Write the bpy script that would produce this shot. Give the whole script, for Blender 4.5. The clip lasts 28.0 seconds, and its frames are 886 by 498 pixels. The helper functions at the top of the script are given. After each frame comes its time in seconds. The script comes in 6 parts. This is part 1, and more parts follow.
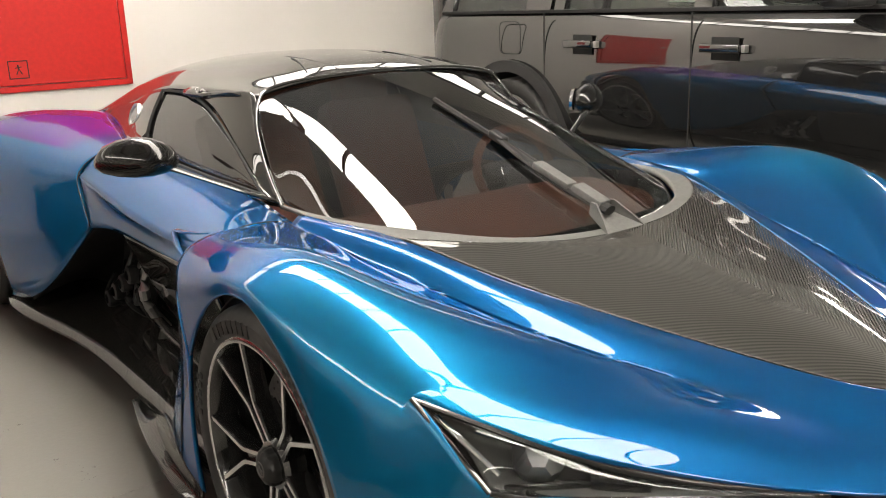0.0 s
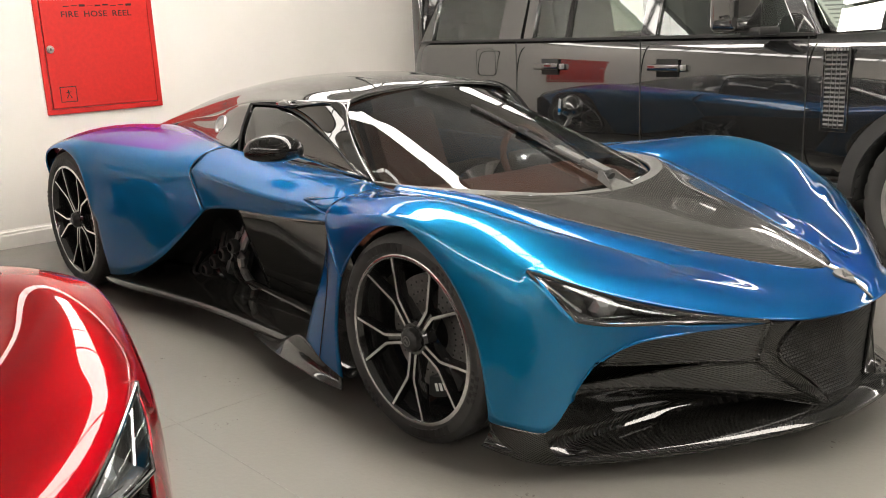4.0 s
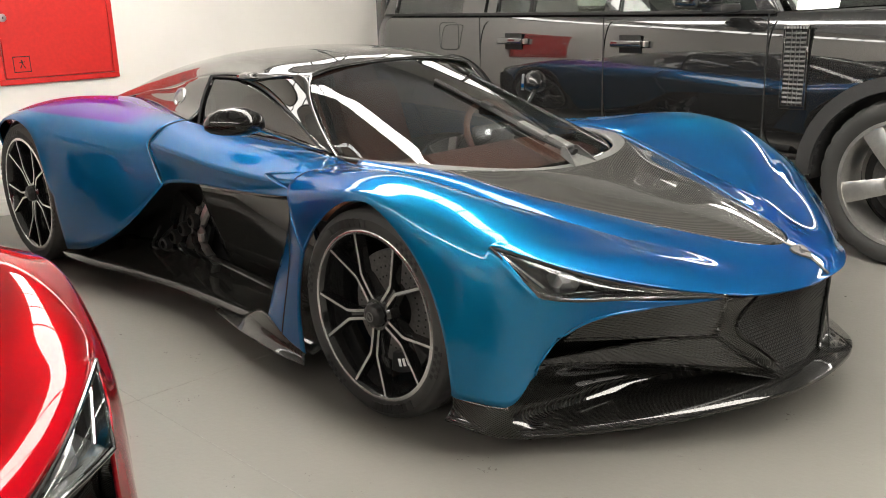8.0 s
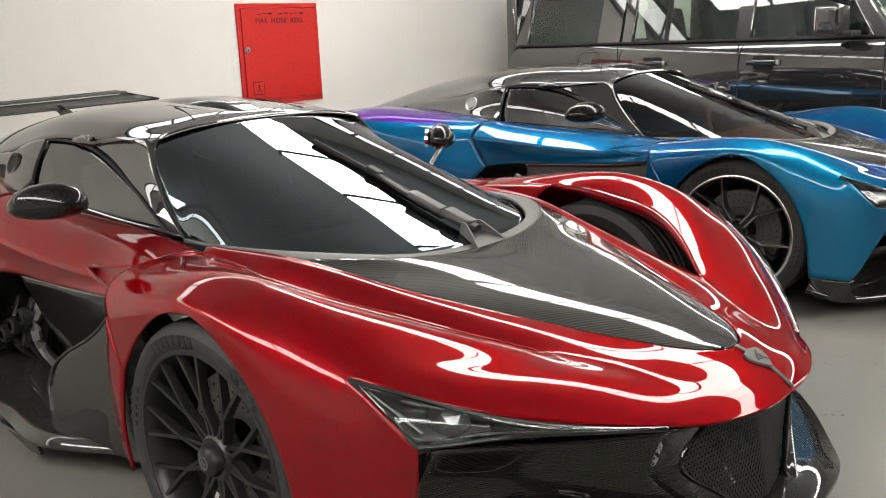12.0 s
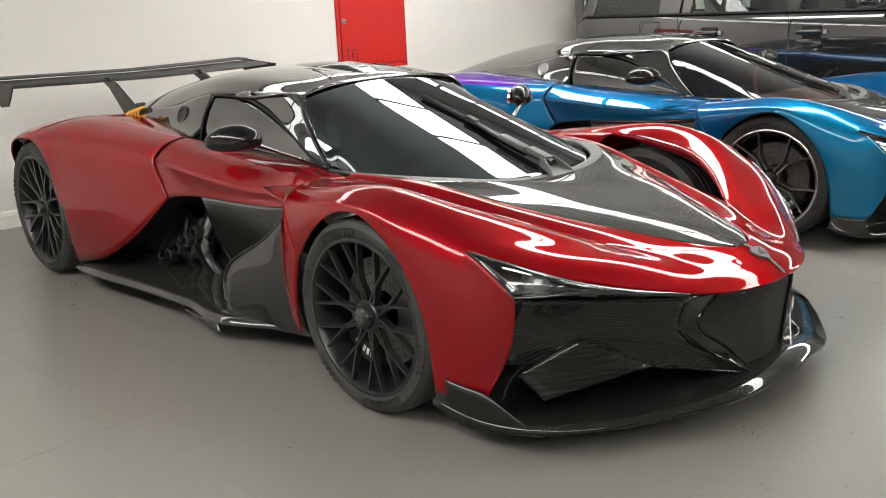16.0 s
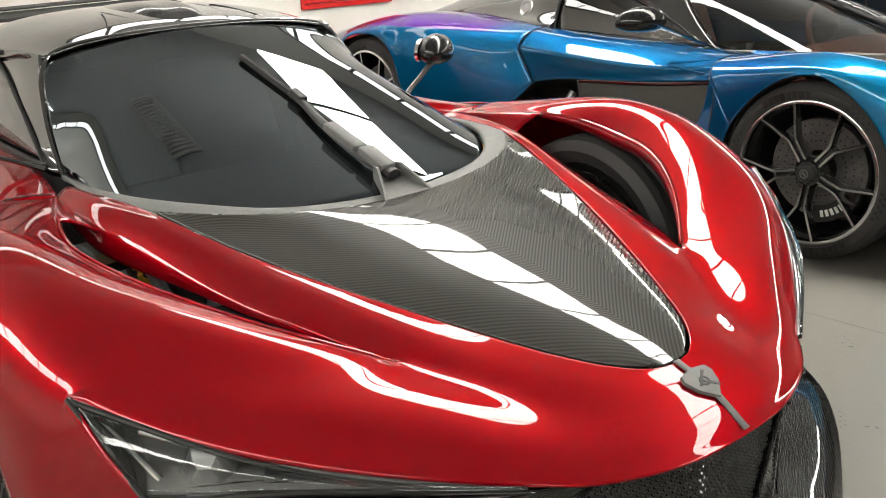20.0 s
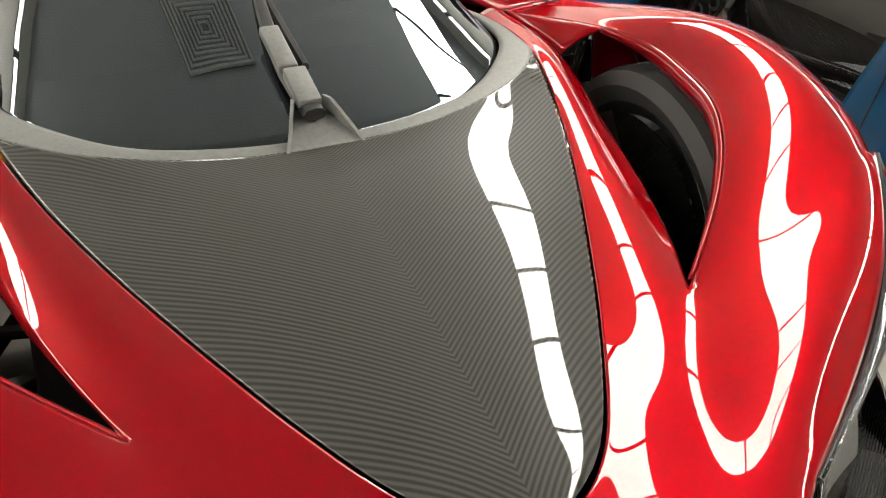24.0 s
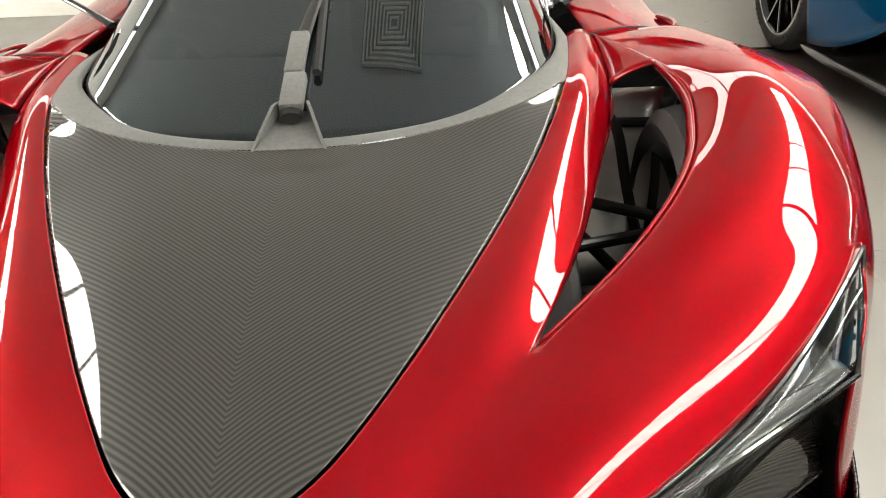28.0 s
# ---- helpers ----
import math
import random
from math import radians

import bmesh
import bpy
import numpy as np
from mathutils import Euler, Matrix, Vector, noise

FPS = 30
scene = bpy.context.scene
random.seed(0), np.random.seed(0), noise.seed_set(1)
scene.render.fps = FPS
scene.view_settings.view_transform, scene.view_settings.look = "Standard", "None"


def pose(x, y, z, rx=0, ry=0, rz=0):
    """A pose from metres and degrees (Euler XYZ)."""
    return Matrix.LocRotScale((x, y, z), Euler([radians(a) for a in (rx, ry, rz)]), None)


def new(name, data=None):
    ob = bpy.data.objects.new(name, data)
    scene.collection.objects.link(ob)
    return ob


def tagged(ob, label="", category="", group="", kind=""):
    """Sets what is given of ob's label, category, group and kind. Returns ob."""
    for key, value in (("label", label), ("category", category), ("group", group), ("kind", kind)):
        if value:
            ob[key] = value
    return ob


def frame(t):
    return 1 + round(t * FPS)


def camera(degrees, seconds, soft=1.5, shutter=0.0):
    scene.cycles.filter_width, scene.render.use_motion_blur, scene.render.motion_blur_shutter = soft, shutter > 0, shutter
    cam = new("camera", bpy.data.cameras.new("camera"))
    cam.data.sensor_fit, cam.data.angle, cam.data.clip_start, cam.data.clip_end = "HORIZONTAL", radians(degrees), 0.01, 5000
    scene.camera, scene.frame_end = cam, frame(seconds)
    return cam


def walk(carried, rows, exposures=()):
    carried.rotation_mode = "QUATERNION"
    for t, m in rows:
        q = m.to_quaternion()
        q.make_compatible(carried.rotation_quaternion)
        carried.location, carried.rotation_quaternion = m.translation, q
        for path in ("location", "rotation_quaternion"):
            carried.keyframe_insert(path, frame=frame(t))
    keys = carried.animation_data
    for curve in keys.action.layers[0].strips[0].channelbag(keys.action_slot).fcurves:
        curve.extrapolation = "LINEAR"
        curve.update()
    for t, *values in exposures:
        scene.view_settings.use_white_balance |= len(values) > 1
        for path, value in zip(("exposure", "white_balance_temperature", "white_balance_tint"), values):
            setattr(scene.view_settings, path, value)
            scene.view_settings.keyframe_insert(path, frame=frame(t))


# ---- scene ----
EXPOSURES = [
    (0.0, -0.36, 7100, 12),
    (2.0, -0.63, 7100, 12),
    (3.2, -0.31, 7000, 12),
    (8.0, -0.19, 6800, 10),
    (10.0, -0.36, 6650, 10),
    (11.0, -0.76, 6600, 10),
    (12.5, -0.45, 6550, 9),
    (17.0, -0.39, 6500, 9),
    (20.0, -0.23, 6700, 8),
    (23.0, -0.10, 6850, 7),
    (25.0, 0.13, 6900, 6),
    (28.0, 0.16, 6800, 7),
]
cam = camera(52.71, 28.0, 1.0)
PATH = [
    (0.0, 1.506, -1.610, 1.219, 74.49, 2.01, 52.43),
    (0.5, 1.636, -1.944, 1.221, 75.89, 1.76, 50.61),
    (1.0, 1.713, -2.185, 1.227, 75.94, 1.41, 50.83),
    (1.5, 1.766, -2.350, 1.225, 76.92, 0.69, 49.91),
    (2.0, 1.883, -2.501, 1.253, 79.16, 0.32, 49.26),
    (2.5, 1.940, -2.524, 1.246, 77.85, 0.53, 49.12),
    (3.0, 1.971, -2.567, 1.257, 76.90, 1.24, 48.15),
    (3.5, 1.988, -2.576, 1.259, 76.31, 2.18, 47.79),
    (5.5, 1.992, -2.596, 1.261, 75.28, 2.50, 45.65),
    (6.0, 1.995, -2.593, 1.258, 75.19, 2.65, 45.40),
    (6.5, 1.996, -2.593, 1.258, 75.05, 2.50, 45.24),
    (7.0, 1.986, -2.595, 1.261, 74.48, 2.31, 44.93),
    (7.5, 1.989, -2.585, 1.265, 74.37, 2.11, 45.13),
    (8.0, 1.984, -2.579, 1.262, 74.24, 1.73, 44.97),
    (8.5, 1.948, -2.610, 1.265, 74.37, 1.35, 45.10),
    (9.0, 1.776, -2.809, 1.250, 74.85, 0.44, 44.17),
    (9.5, 1.711, -3.084, 1.254, 74.69, 0.91, 43.16),
    (10.0, 1.644, -3.349, 1.262, 74.28, 1.61, 35.73),
    (10.5, 1.564, -3.718, 1.282, 75.80, 1.91, 32.34),
    (11.0, 1.566, -4.106, 1.273, 76.15, 1.23, 33.77),
    (11.5, 1.503, -4.504, 1.273, 76.20, 1.56, 35.17),
    (12.0, 1.546, -4.820, 1.264, 76.58, 2.39, 39.59),
    (12.5, 1.623, -5.062, 1.291, 76.40, 1.81, 40.25),
    (13.0, 1.687, -5.287, 1.295, 75.54, 1.53, 41.32),
    (13.5, 1.805, -5.395, 1.314, 75.12, 1.59, 41.75),
    (15.5, 2.024, -5.530, 1.306, 74.80, 2.27, 43.28),
    (16.0, 2.026, -5.526, 1.307, 74.80, 2.57, 43.58),
    (16.5, 2.024, -5.522, 1.303, 75.09, 2.77, 43.67),
    (17.0, 2.012, -5.482, 1.291, 75.08, 3.21, 44.29),
    (17.5, 1.893, -5.329, 1.274, 75.02, 2.82, 44.39),
    (18.0, 1.791, -5.084, 1.248, 74.72, 2.83, 44.65),
    (18.5, 1.775, -4.709, 1.210, 74.44, 2.52, 44.82),
    (19.0, 1.651, -4.428, 1.184, 73.92, 1.96, 44.91),
    (19.5, 1.563, -4.183, 1.203, 71.98, 2.15, 45.15),
    (20.0, 1.576, -3.998, 1.210, 71.01, 3.11, 49.15),
    (20.5, 1.553, -3.813, 1.191, 69.32, 2.39, 50.61),
    (22.5, 1.381, -3.120, 1.242, 62.06, 3.08, 61.35),
    (23.0, 1.361, -3.150, 1.209, 62.15, 2.81, 61.72),
    (23.5, 1.351, -3.169, 1.211, 61.86, 1.55, 63.18),
    (24.0, 1.355, -3.190, 1.214, 61.68, 1.60, 65.06),
    (24.5, 1.374, -3.231, 1.210, 61.39, 2.24, 68.84),
    (25.0, 1.378, -3.290, 1.205, 61.56, 2.65, 72.83),
    (25.5, 1.390, -3.293, 1.215, 61.57, 2.77, 76.62),
    (26.0, 1.413, -3.252, 1.222, 61.93, 3.39, 81.58),
    (26.5, 1.422, -3.131, 1.244, 61.62, 4.59, 83.86),
    (27.0, 1.379, -2.892, 1.239, 61.34, 3.33, 86.20),
    (27.5, 1.430, -2.674, 1.277, 60.28, 3.12, 87.03),
    (28.0, 1.494, -2.536, 1.243, 61.88, 2.71, 88.72),
]
walk(cam, [(t, pose(x, y, z, rx, ry, rz)) for t, x, y, z, rx, ry, rz in PATH], EXPOSURES)

# ---- daylight from the roof lights ----
world = bpy.data.worlds.new("world")
scene.world = world
world.use_nodes = True
sky = world.node_tree.nodes.new("ShaderNodeTexSky")
sky.sky_type, sky.sun_disc = "NISHITA", False
sky.sun_elevation, sky.sun_rotation = radians(50), radians(120)
world.node_tree.links.new(sky.outputs[0], world.node_tree.nodes["Background"].inputs[0])
world.node_tree.nodes["Background"].inputs[1].default_value = 0.1


# ---- materials ----
class Nodes:
    """A material and short ways to add nodes to it."""

    def __init__(self, name):
        self.mat = bpy.data.materials.new(name)
        self.mat.use_nodes = True
        self.tree = self.mat.node_tree
        self.bsdf = self.tree.nodes["Principled BSDF"]
        self.place = None

    def add(self, kind, **sets):
        n = self.tree.nodes.new(kind)
        for k, v in sets.items():
            n.inputs[k.replace("_", " ")].default_value = v
        return n

    def link(self, a, b):
        self.tree.links.new(a, b)

    def coords(self):
        if self.place is None:
            self.place = self.tree.nodes.new("ShaderNodeTexCoord")
        return self.place.outputs["Object"]

    def noise(self, scale, detail=4.0, rough=0.6):
        n = self.add("ShaderNodeTexNoise", Scale=scale, Detail=detail, Roughness=rough)
        self.link(self.coords(), n.inputs["Vector"])
        return n.outputs["Fac"]

    def ramp(self, fac, stops):
        n = self.tree.nodes.new("ShaderNodeValToRGB")
        e = n.color_ramp.elements
        while len(e) < len(stops):
            e.new(0.5)
        for el, (p, c) in zip(e, stops):
            el.position, el.color = p, (*c, 1) if len(c) == 3 else c
        self.link(fac, n.inputs[0])
        return n.outputs[0]

    def mathn(self, op, a, b=None, c=None):
        n = self.tree.nodes.new("ShaderNodeMath")
        n.operation = op
        for i, v in enumerate((a, b, c)):
            if v is None:
                continue
            if isinstance(v, (int, float)):
                n.inputs[i].default_value = v
            else:
                self.link(v, n.inputs[i])
        return n.outputs[0]

    def mix(self, fac, a, b):
        n = self.tree.nodes.new("ShaderNodeMix")
        n.data_type = "RGBA"
        for sock, v in ((n.inputs[0], fac), (n.inputs[6], a), (n.inputs[7], b)):
            if isinstance(v, (int, float)):
                sock.default_value = v
            elif isinstance(v, tuple):
                sock.default_value = (*v, 1)
            else:
                self.link(v, sock)
        return n.outputs[2]

    def bump(self, height, strength, distance=0.01):
        n = self.add("ShaderNodeBump", Strength=strength, Distance=distance)
        self.link(height, n.inputs["Height"])
        self.link(n.outputs[0], self.bsdf.inputs["Normal"])
        return n

    def sets(self, **kw):
        for k, v in kw.items():
            sock = self.bsdf.inputs[k.replace("_", " ")]
            if isinstance(v, (int, float)):
                sock.default_value = v
            elif isinstance(v, tuple):
                sock.default_value = (*v, 1) if len(v) == 3 else v
            else:
                self.link(v, sock)
        return self


def plain(name, colour, rough=0.5, metal=0.0, coat=0.0, grain=0.12, scale=30.0, bump=0.0, spec=0.5):
    """A plain surface with a little grain in its colour and gloss."""
    m = Nodes(name)
    f = m.noise(scale)
    dark = tuple(c * (1 - grain) for c in colour)
    light = tuple(min(1, c * (1 + grain)) for c in colour)
    m.sets(Base_Color=m.ramp(f, [(0.3, dark), (0.7, light)]), Metallic=metal, Coat_Weight=coat, Coat_Roughness=0.03)
    m.sets(Roughness=m.mathn("MULTIPLY_ADD", m.noise(scale * 0.3), 0.25 * rough, rough * 0.87))
    m.bsdf.inputs["Specular IOR Level"].default_value = spec
    if bump:
        m.bump(m.noise(scale * 4), bump, 0.002)
    return m.mat


def red_paint():
    m = Nodes("red_candy_paint")
    flake = m.noise(900, 2)
    base = m.ramp(flake, [(0.35, (0.20, 0.0004, 0.0035)), (0.65, (0.28, 0.0008, 0.0055))])
    m.sets(Base_Color=base, Metallic=0.54, Roughness=0.42, Coat_Weight=1.0, Coat_Roughness=0.006, Coat_IOR=1.45)
    m.bsdf.inputs["Specular IOR Level"].default_value = 0.0
    m.bsdf.inputs["Specular Tint"].default_value = (0.7, 0.02, 0.03, 1)
    return m.mat


def blue_paint():
    """Blue paint with its angle sheen painted in: teal front flanks, paler sides, violet tail."""
    m = Nodes("blue_painted_sheen")
    sep = m.tree.nodes.new("ShaderNodeSeparateXYZ")
    m.link(m.coords(), sep.inputs[0])
    x, y, z = sep.outputs

    def step(v, lo, hi):
        n = m.tree.nodes.new("ShaderNodeMapRange")
        n.interpolation_type = "SMOOTHSTEP"
        m.link(v, n.inputs[0])
        n.inputs[1].default_value, n.inputs[2].default_value = lo, hi
        return n.outputs[0]

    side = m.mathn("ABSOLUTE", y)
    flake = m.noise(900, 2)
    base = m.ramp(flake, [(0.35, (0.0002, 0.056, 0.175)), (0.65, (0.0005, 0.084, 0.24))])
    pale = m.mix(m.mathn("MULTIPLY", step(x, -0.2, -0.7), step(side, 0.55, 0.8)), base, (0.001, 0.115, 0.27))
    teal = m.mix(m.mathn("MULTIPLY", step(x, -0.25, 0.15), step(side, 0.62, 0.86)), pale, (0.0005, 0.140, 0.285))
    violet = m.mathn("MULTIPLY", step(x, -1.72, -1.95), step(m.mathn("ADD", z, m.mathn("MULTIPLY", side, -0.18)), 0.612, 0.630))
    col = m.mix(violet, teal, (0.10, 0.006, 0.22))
    m.sets(Base_Color=col, Metallic=0.68, Roughness=0.40, Coat_Weight=1.0, Coat_Roughness=0.006, Coat_IOR=1.45)
    m.bsdf.inputs["Specular IOR Level"].default_value = 0.0
    m.bsdf.inputs["Specular Tint"].default_value = (0.03, 0.3, 0.7, 1)
    return m.mat


def carbon(name, tone=1.0, pitch=86.0):
    """Lacquered carbon weave laid in a herringbone about the car's middle."""
    m = Nodes(name)
    sep = m.tree.nodes.new("ShaderNodeSeparateXYZ")
    m.link(m.coords(), sep.inputs[0])
    x, y, z = sep.outputs
    s = m.mathn("ADD", m.mathn("ADD", m.mathn("MULTIPLY", m.mathn("ABSOLUTE", y), 0.75), x), m.mathn("MULTIPLY", z, 0.85))
    wave = m.mathn("SINE", m.mathn("MULTIPLY", s, pitch * 6.283))
    tow = m.mathn("MULTIPLY_ADD", wave, 0.5, 0.5)
    fine = m.noise(420, 2)
    mixed = m.mathn("MULTIPLY_ADD", fine, 0.3, m.mathn("MULTIPLY", tow, 0.7))
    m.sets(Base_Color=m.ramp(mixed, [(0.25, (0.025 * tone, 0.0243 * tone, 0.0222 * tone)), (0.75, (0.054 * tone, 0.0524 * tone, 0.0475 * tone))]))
    m.sets(Roughness=m.ramp(tow, [(0.2, (0.5, 0.5, 0.5)), (0.8, (0.3, 0.3, 0.3))]), Coat_Weight=1.0, Coat_Roughness=0.02)
    m.bsdf.inputs["Specular IOR Level"].default_value = 0.06
    return m.mat


def glass(name, tint, rough=0.0, ior=1.45):
    m = Nodes(name)
    m.sets(Base_Color=tint, Transmission_Weight=1.0, Roughness=rough)
    m.bsdf.inputs["IOR"].default_value = ior
    return m.mat


def epoxy_floor():
    m = Nodes("grey_epoxy_floor")
    big, mid, fine = m.noise(0.5, 3), m.noise(5, 5), m.noise(70, 3)
    tone = m.mathn("MULTIPLY_ADD", mid, 0.25, m.mathn("MULTIPLY", big, 0.75))
    col = m.ramp(tone, [(0.3, (0.174, 0.166, 0.151)), (0.55, (0.184, 0.176, 0.160)), (0.75, (0.194, 0.185, 0.169))])
    m.sets(Base_Color=col)
    m.sets(Roughness=m.ramp(m.mathn("MULTIPLY_ADD", fine, 0.4, m.mathn("MULTIPLY", mid, 0.6)), [(0.3, (0.26, 0.26, 0.26)), (0.7, (0.36, 0.36, 0.36))]))
    m.bsdf.inputs["Specular IOR Level"].default_value = 0.36
    m.bump(m.noise(55, 3), 0.12, 0.004)
    return m.mat


def wall_paint(name, colour):
    m = Nodes(name)
    big, fine = m.noise(0.9, 5), m.noise(60, 4)
    lo = tuple(c * 0.93 for c in colour)
    m.sets(Base_Color=m.ramp(big, [(0.3, lo), (0.7, colour)]), Roughness=0.55)
    m.bump(m.mathn("MULTIPLY_ADD", fine, 0.4, m.noise(5, 3)), 0.06, 0.01)
    return m.mat


def tyre_rubber():
    m = Nodes("tyre_rubber")
    f, g = m.noise(35, 5), m.noise(300, 2)
    m.sets(Base_Color=m.ramp(f, [(0.3, (0.020, 0.020, 0.0195)), (0.7, (0.032, 0.0315, 0.030))]), Roughness=m.ramp(f, [(0.3, (0.55,) * 3), (0.7, (0.75,) * 3)]))
    m.bump(g, 0.2, 0.001)
    return m.mat


def glow(name, colour, strength):
    m = Nodes(name)
    f = m.noise(2.5)
    m.sets(Base_Color=(0.8, 0.8, 0.8), Emission_Color=m.ramp(f, [(0.3, tuple(c * 0.93 for c in colour)), (0.7, colour)]), Emission_Strength=strength)
    return m.mat


RED, BLUE = red_paint(), blue_paint()
# copies of one weave; the front tone is darkened for its dim surroundings
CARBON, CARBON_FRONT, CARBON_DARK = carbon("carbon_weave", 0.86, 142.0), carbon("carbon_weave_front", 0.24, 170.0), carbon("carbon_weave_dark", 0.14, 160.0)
CARBON_SILL = carbon("carbon_sill", 0.6, 140.0)
CARBON_SILL.node_tree.nodes["Principled BSDF"].inputs["Coat IOR"].default_value = 1.65
CARBON_ROOF = carbon("carbon_roof", 0.3, 160.0)
CARBON_ROOF.node_tree.nodes["Principled BSDF"].inputs["Coat IOR"].default_value = 2.1
CARBON_DARK.node_tree.nodes["Principled BSDF"].inputs["Coat IOR"].default_value = 1.45
GLOSS_BLACK = plain("gloss_black", (0.010, 0.010, 0.010), 0.2, coat=1.0, grain=0.2)
WHEEL_BLACK = plain("satin_black_wheel", (0.011, 0.011, 0.011), 0.33, grain=0.15, scale=60)
SATIN_BLACK = plain("satin_black", (0.010, 0.010, 0.010), 0.48, grain=0.25, scale=60)
MATT_BLACK = plain("matt_black", (0.012, 0.012, 0.012), 0.75, grain=0.3, scale=60, bump=0.1)
COWL_GREY = plain("cowl_grey", (0.115, 0.115, 0.11), 0.5, grain=0.15, scale=120, bump=0.08)
TYRE = tyre_rubber()
SIDEWALL_MARK = plain("tyre_lettering", (0.006, 0.006, 0.006), 0.45)
ALLOY = plain("machined_alloy", (0.72, 0.72, 0.71), 0.22, metal=1.0, grain=0.06, scale=80)
CAST_ALLOY = plain("cast_alloy", (0.50, 0.49, 0.47), 0.38, metal=0.85, grain=0.08, scale=50)
STEEL = plain("steel", (0.45, 0.45, 0.45), 0.3, metal=1.0, grain=0.12)
DISC_STEEL = plain("brake_disc", (0.16, 0.155, 0.15), 0.4, metal=0.8, grain=0.2, scale=90)
CHROME = plain("chrome", (0.8, 0.8, 0.8), 0.06, metal=1.0, grain=0.03)
WHITE_PLASTIC = plain("white_plastic", (0.75, 0.75, 0.72), 0.4)
BADGE_GREY = plain("badge_grey", (0.12, 0.12, 0.115), 0.55, metal=0.2, grain=0.1)
GRILLE_GREY = plain("grille_grey", (0.05, 0.05, 0.048), 0.4, grain=0.1)
SPRING_YELLOW = plain("spring_yellow", (0.75, 0.36, 0.02), 0.35, coat=0.5)
LEATHER_TAN = plain("tan_leather", (0.20, 0.075, 0.045), 0.55, grain=0.2, scale=90, bump=0.15)
INTERIOR = plain("dark_interior", (0.020, 0.020, 0.021), 0.7, grain=0.25, scale=50, bump=0.1)
SCREEN_GLASS = glass("tinted_screen", (0.36, 0.375, 0.375), 0.0, 1.6)
DARK_SCREEN = glass("dark_screen", (0.07, 0.085, 0.095), 0.0, 2.15)
DARK_SCREEN.node_tree.nodes["Principled BSDF"].inputs["Specular Tint"].default_value = (0.80, 0.93, 1.0, 1)
LAMP_GREY = plain("lamp_grey", (0.11, 0.11, 0.105), 0.22, grain=0.1)
VENT_GREY = plain("vent_shadow_grey", (0.30, 0.30, 0.29), 0.6)
BAY_REFLECTOR = plain("bay_reflector_alloy", (0.86, 0.86, 0.84), 0.36, metal=1.0, grain=0.05)
SIDE_GLASS = glass("dark_side_glass", (0.16, 0.17, 0.175), 0.0, 2.1)
LAMP_GLASS = glass("lamp_glass", (0.82, 0.84, 0.85))
SUV_GLASS = glass("green_glass", (0.66, 0.74, 0.69), 0.0, 1.6)
SUV_PAINT = plain("suv_black_paint", (0.010, 0.010, 0.010), 0.3, coat=1.0, grain=0.15, scale=500, spec=0.2)
SUV_PAINT.node_tree.nodes["Principled BSDF"].inputs["Coat IOR"].default_value = 2.05
SUV_CLADDING = plain("suv_cladding", (0.022, 0.022, 0.022), 0.6, grain=0.2, scale=150, bump=0.15)
FAR_WALL = wall_paint("dimmed_wall_paint", (0.16, 0.157, 0.152))
WALL = wall_paint("white_wall_paint", (0.80, 0.775, 0.73))
CEILING = wall_paint("ceiling_sheet", (0.50, 0.515, 0.515))
SKIRTING = plain("skirting_paint", (0.78, 0.76, 0.71), 0.35, grain=0.05, scale=12)
FIRE_RED = plain("fire_cabinet_red", (0.56, 0.016, 0.012), 0.42, grain=0.08, scale=40, bump=0.06)
FIRE_TEXT = plain("fire_lettering", (0.03, 0.006, 0.005), 0.5)
FLOOR = epoxy_floor()
JOINT = plain("floor_joint", (0.205, 0.197, 0.181), 0.5, grain=0.2, scale=40)
ROOF_LIGHT = glow("roof_light_sheet", (1.0, 0.975, 0.925), 25.0)
CEILING_FILL = glow("ceiling_fill_glow", (1.0, 0.975, 0.925), 1.2)
ADDED_BAND_GLOW = glow("unseen_band_glow", (1.0, 0.99, 0.96), 7.5)
FRAME_DARK = plain("roof_light_bar", (0.12, 0.12, 0.12), 0.6)


# ---- mesh helpers ----
def spline(points, n, ts=None):
    """n points on a natural cubic through the points, with knots by their spacing and an even count in each span."""
    p = np.asarray(points, float)
    m = len(p)
    if m == 1:
        return np.repeat(p, n, 0)
    q = np.linspace(0, m - 1, n) if ts is None else np.asarray(ts) * (m - 1)
    if m == 2:
        return p[0] + (p[1] - p[0]) * q[:, None]
    h = np.maximum(np.linalg.norm(np.diff(p, axis=0), axis=1), 1e-3) ** 0.8
    a = np.zeros((m, m))
    b = np.zeros_like(p)
    a[0, 0] = a[-1, -1] = 1
    for i in range(1, m - 1):
        a[i, i - 1 : i + 2] = h[i - 1], 2 * (h[i - 1] + h[i]), h[i]
        b[i] = 6 * ((p[i + 1] - p[i]) / h[i] - (p[i] - p[i - 1]) / h[i - 1])
    s = np.linalg.solve(a, b)
    i = np.minimum(q.astype(int), m - 2)
    u = (q - i)[:, None]
    w = 1 - u
    return w * p[i] + u * p[i + 1] + ((w**3 - w) * s[i] + (u**3 - u) * s[i + 1]) * (h[i] ** 2)[:, None] / 6


def surface(rows, nu, nv):
    """A smooth sheet through rows of control points, as an array nu x nv x 3."""
    across = np.array([spline(r, nv) for r in rows])
    return np.stack([spline(across[:, j], nu) for j in range(nv)], 1)


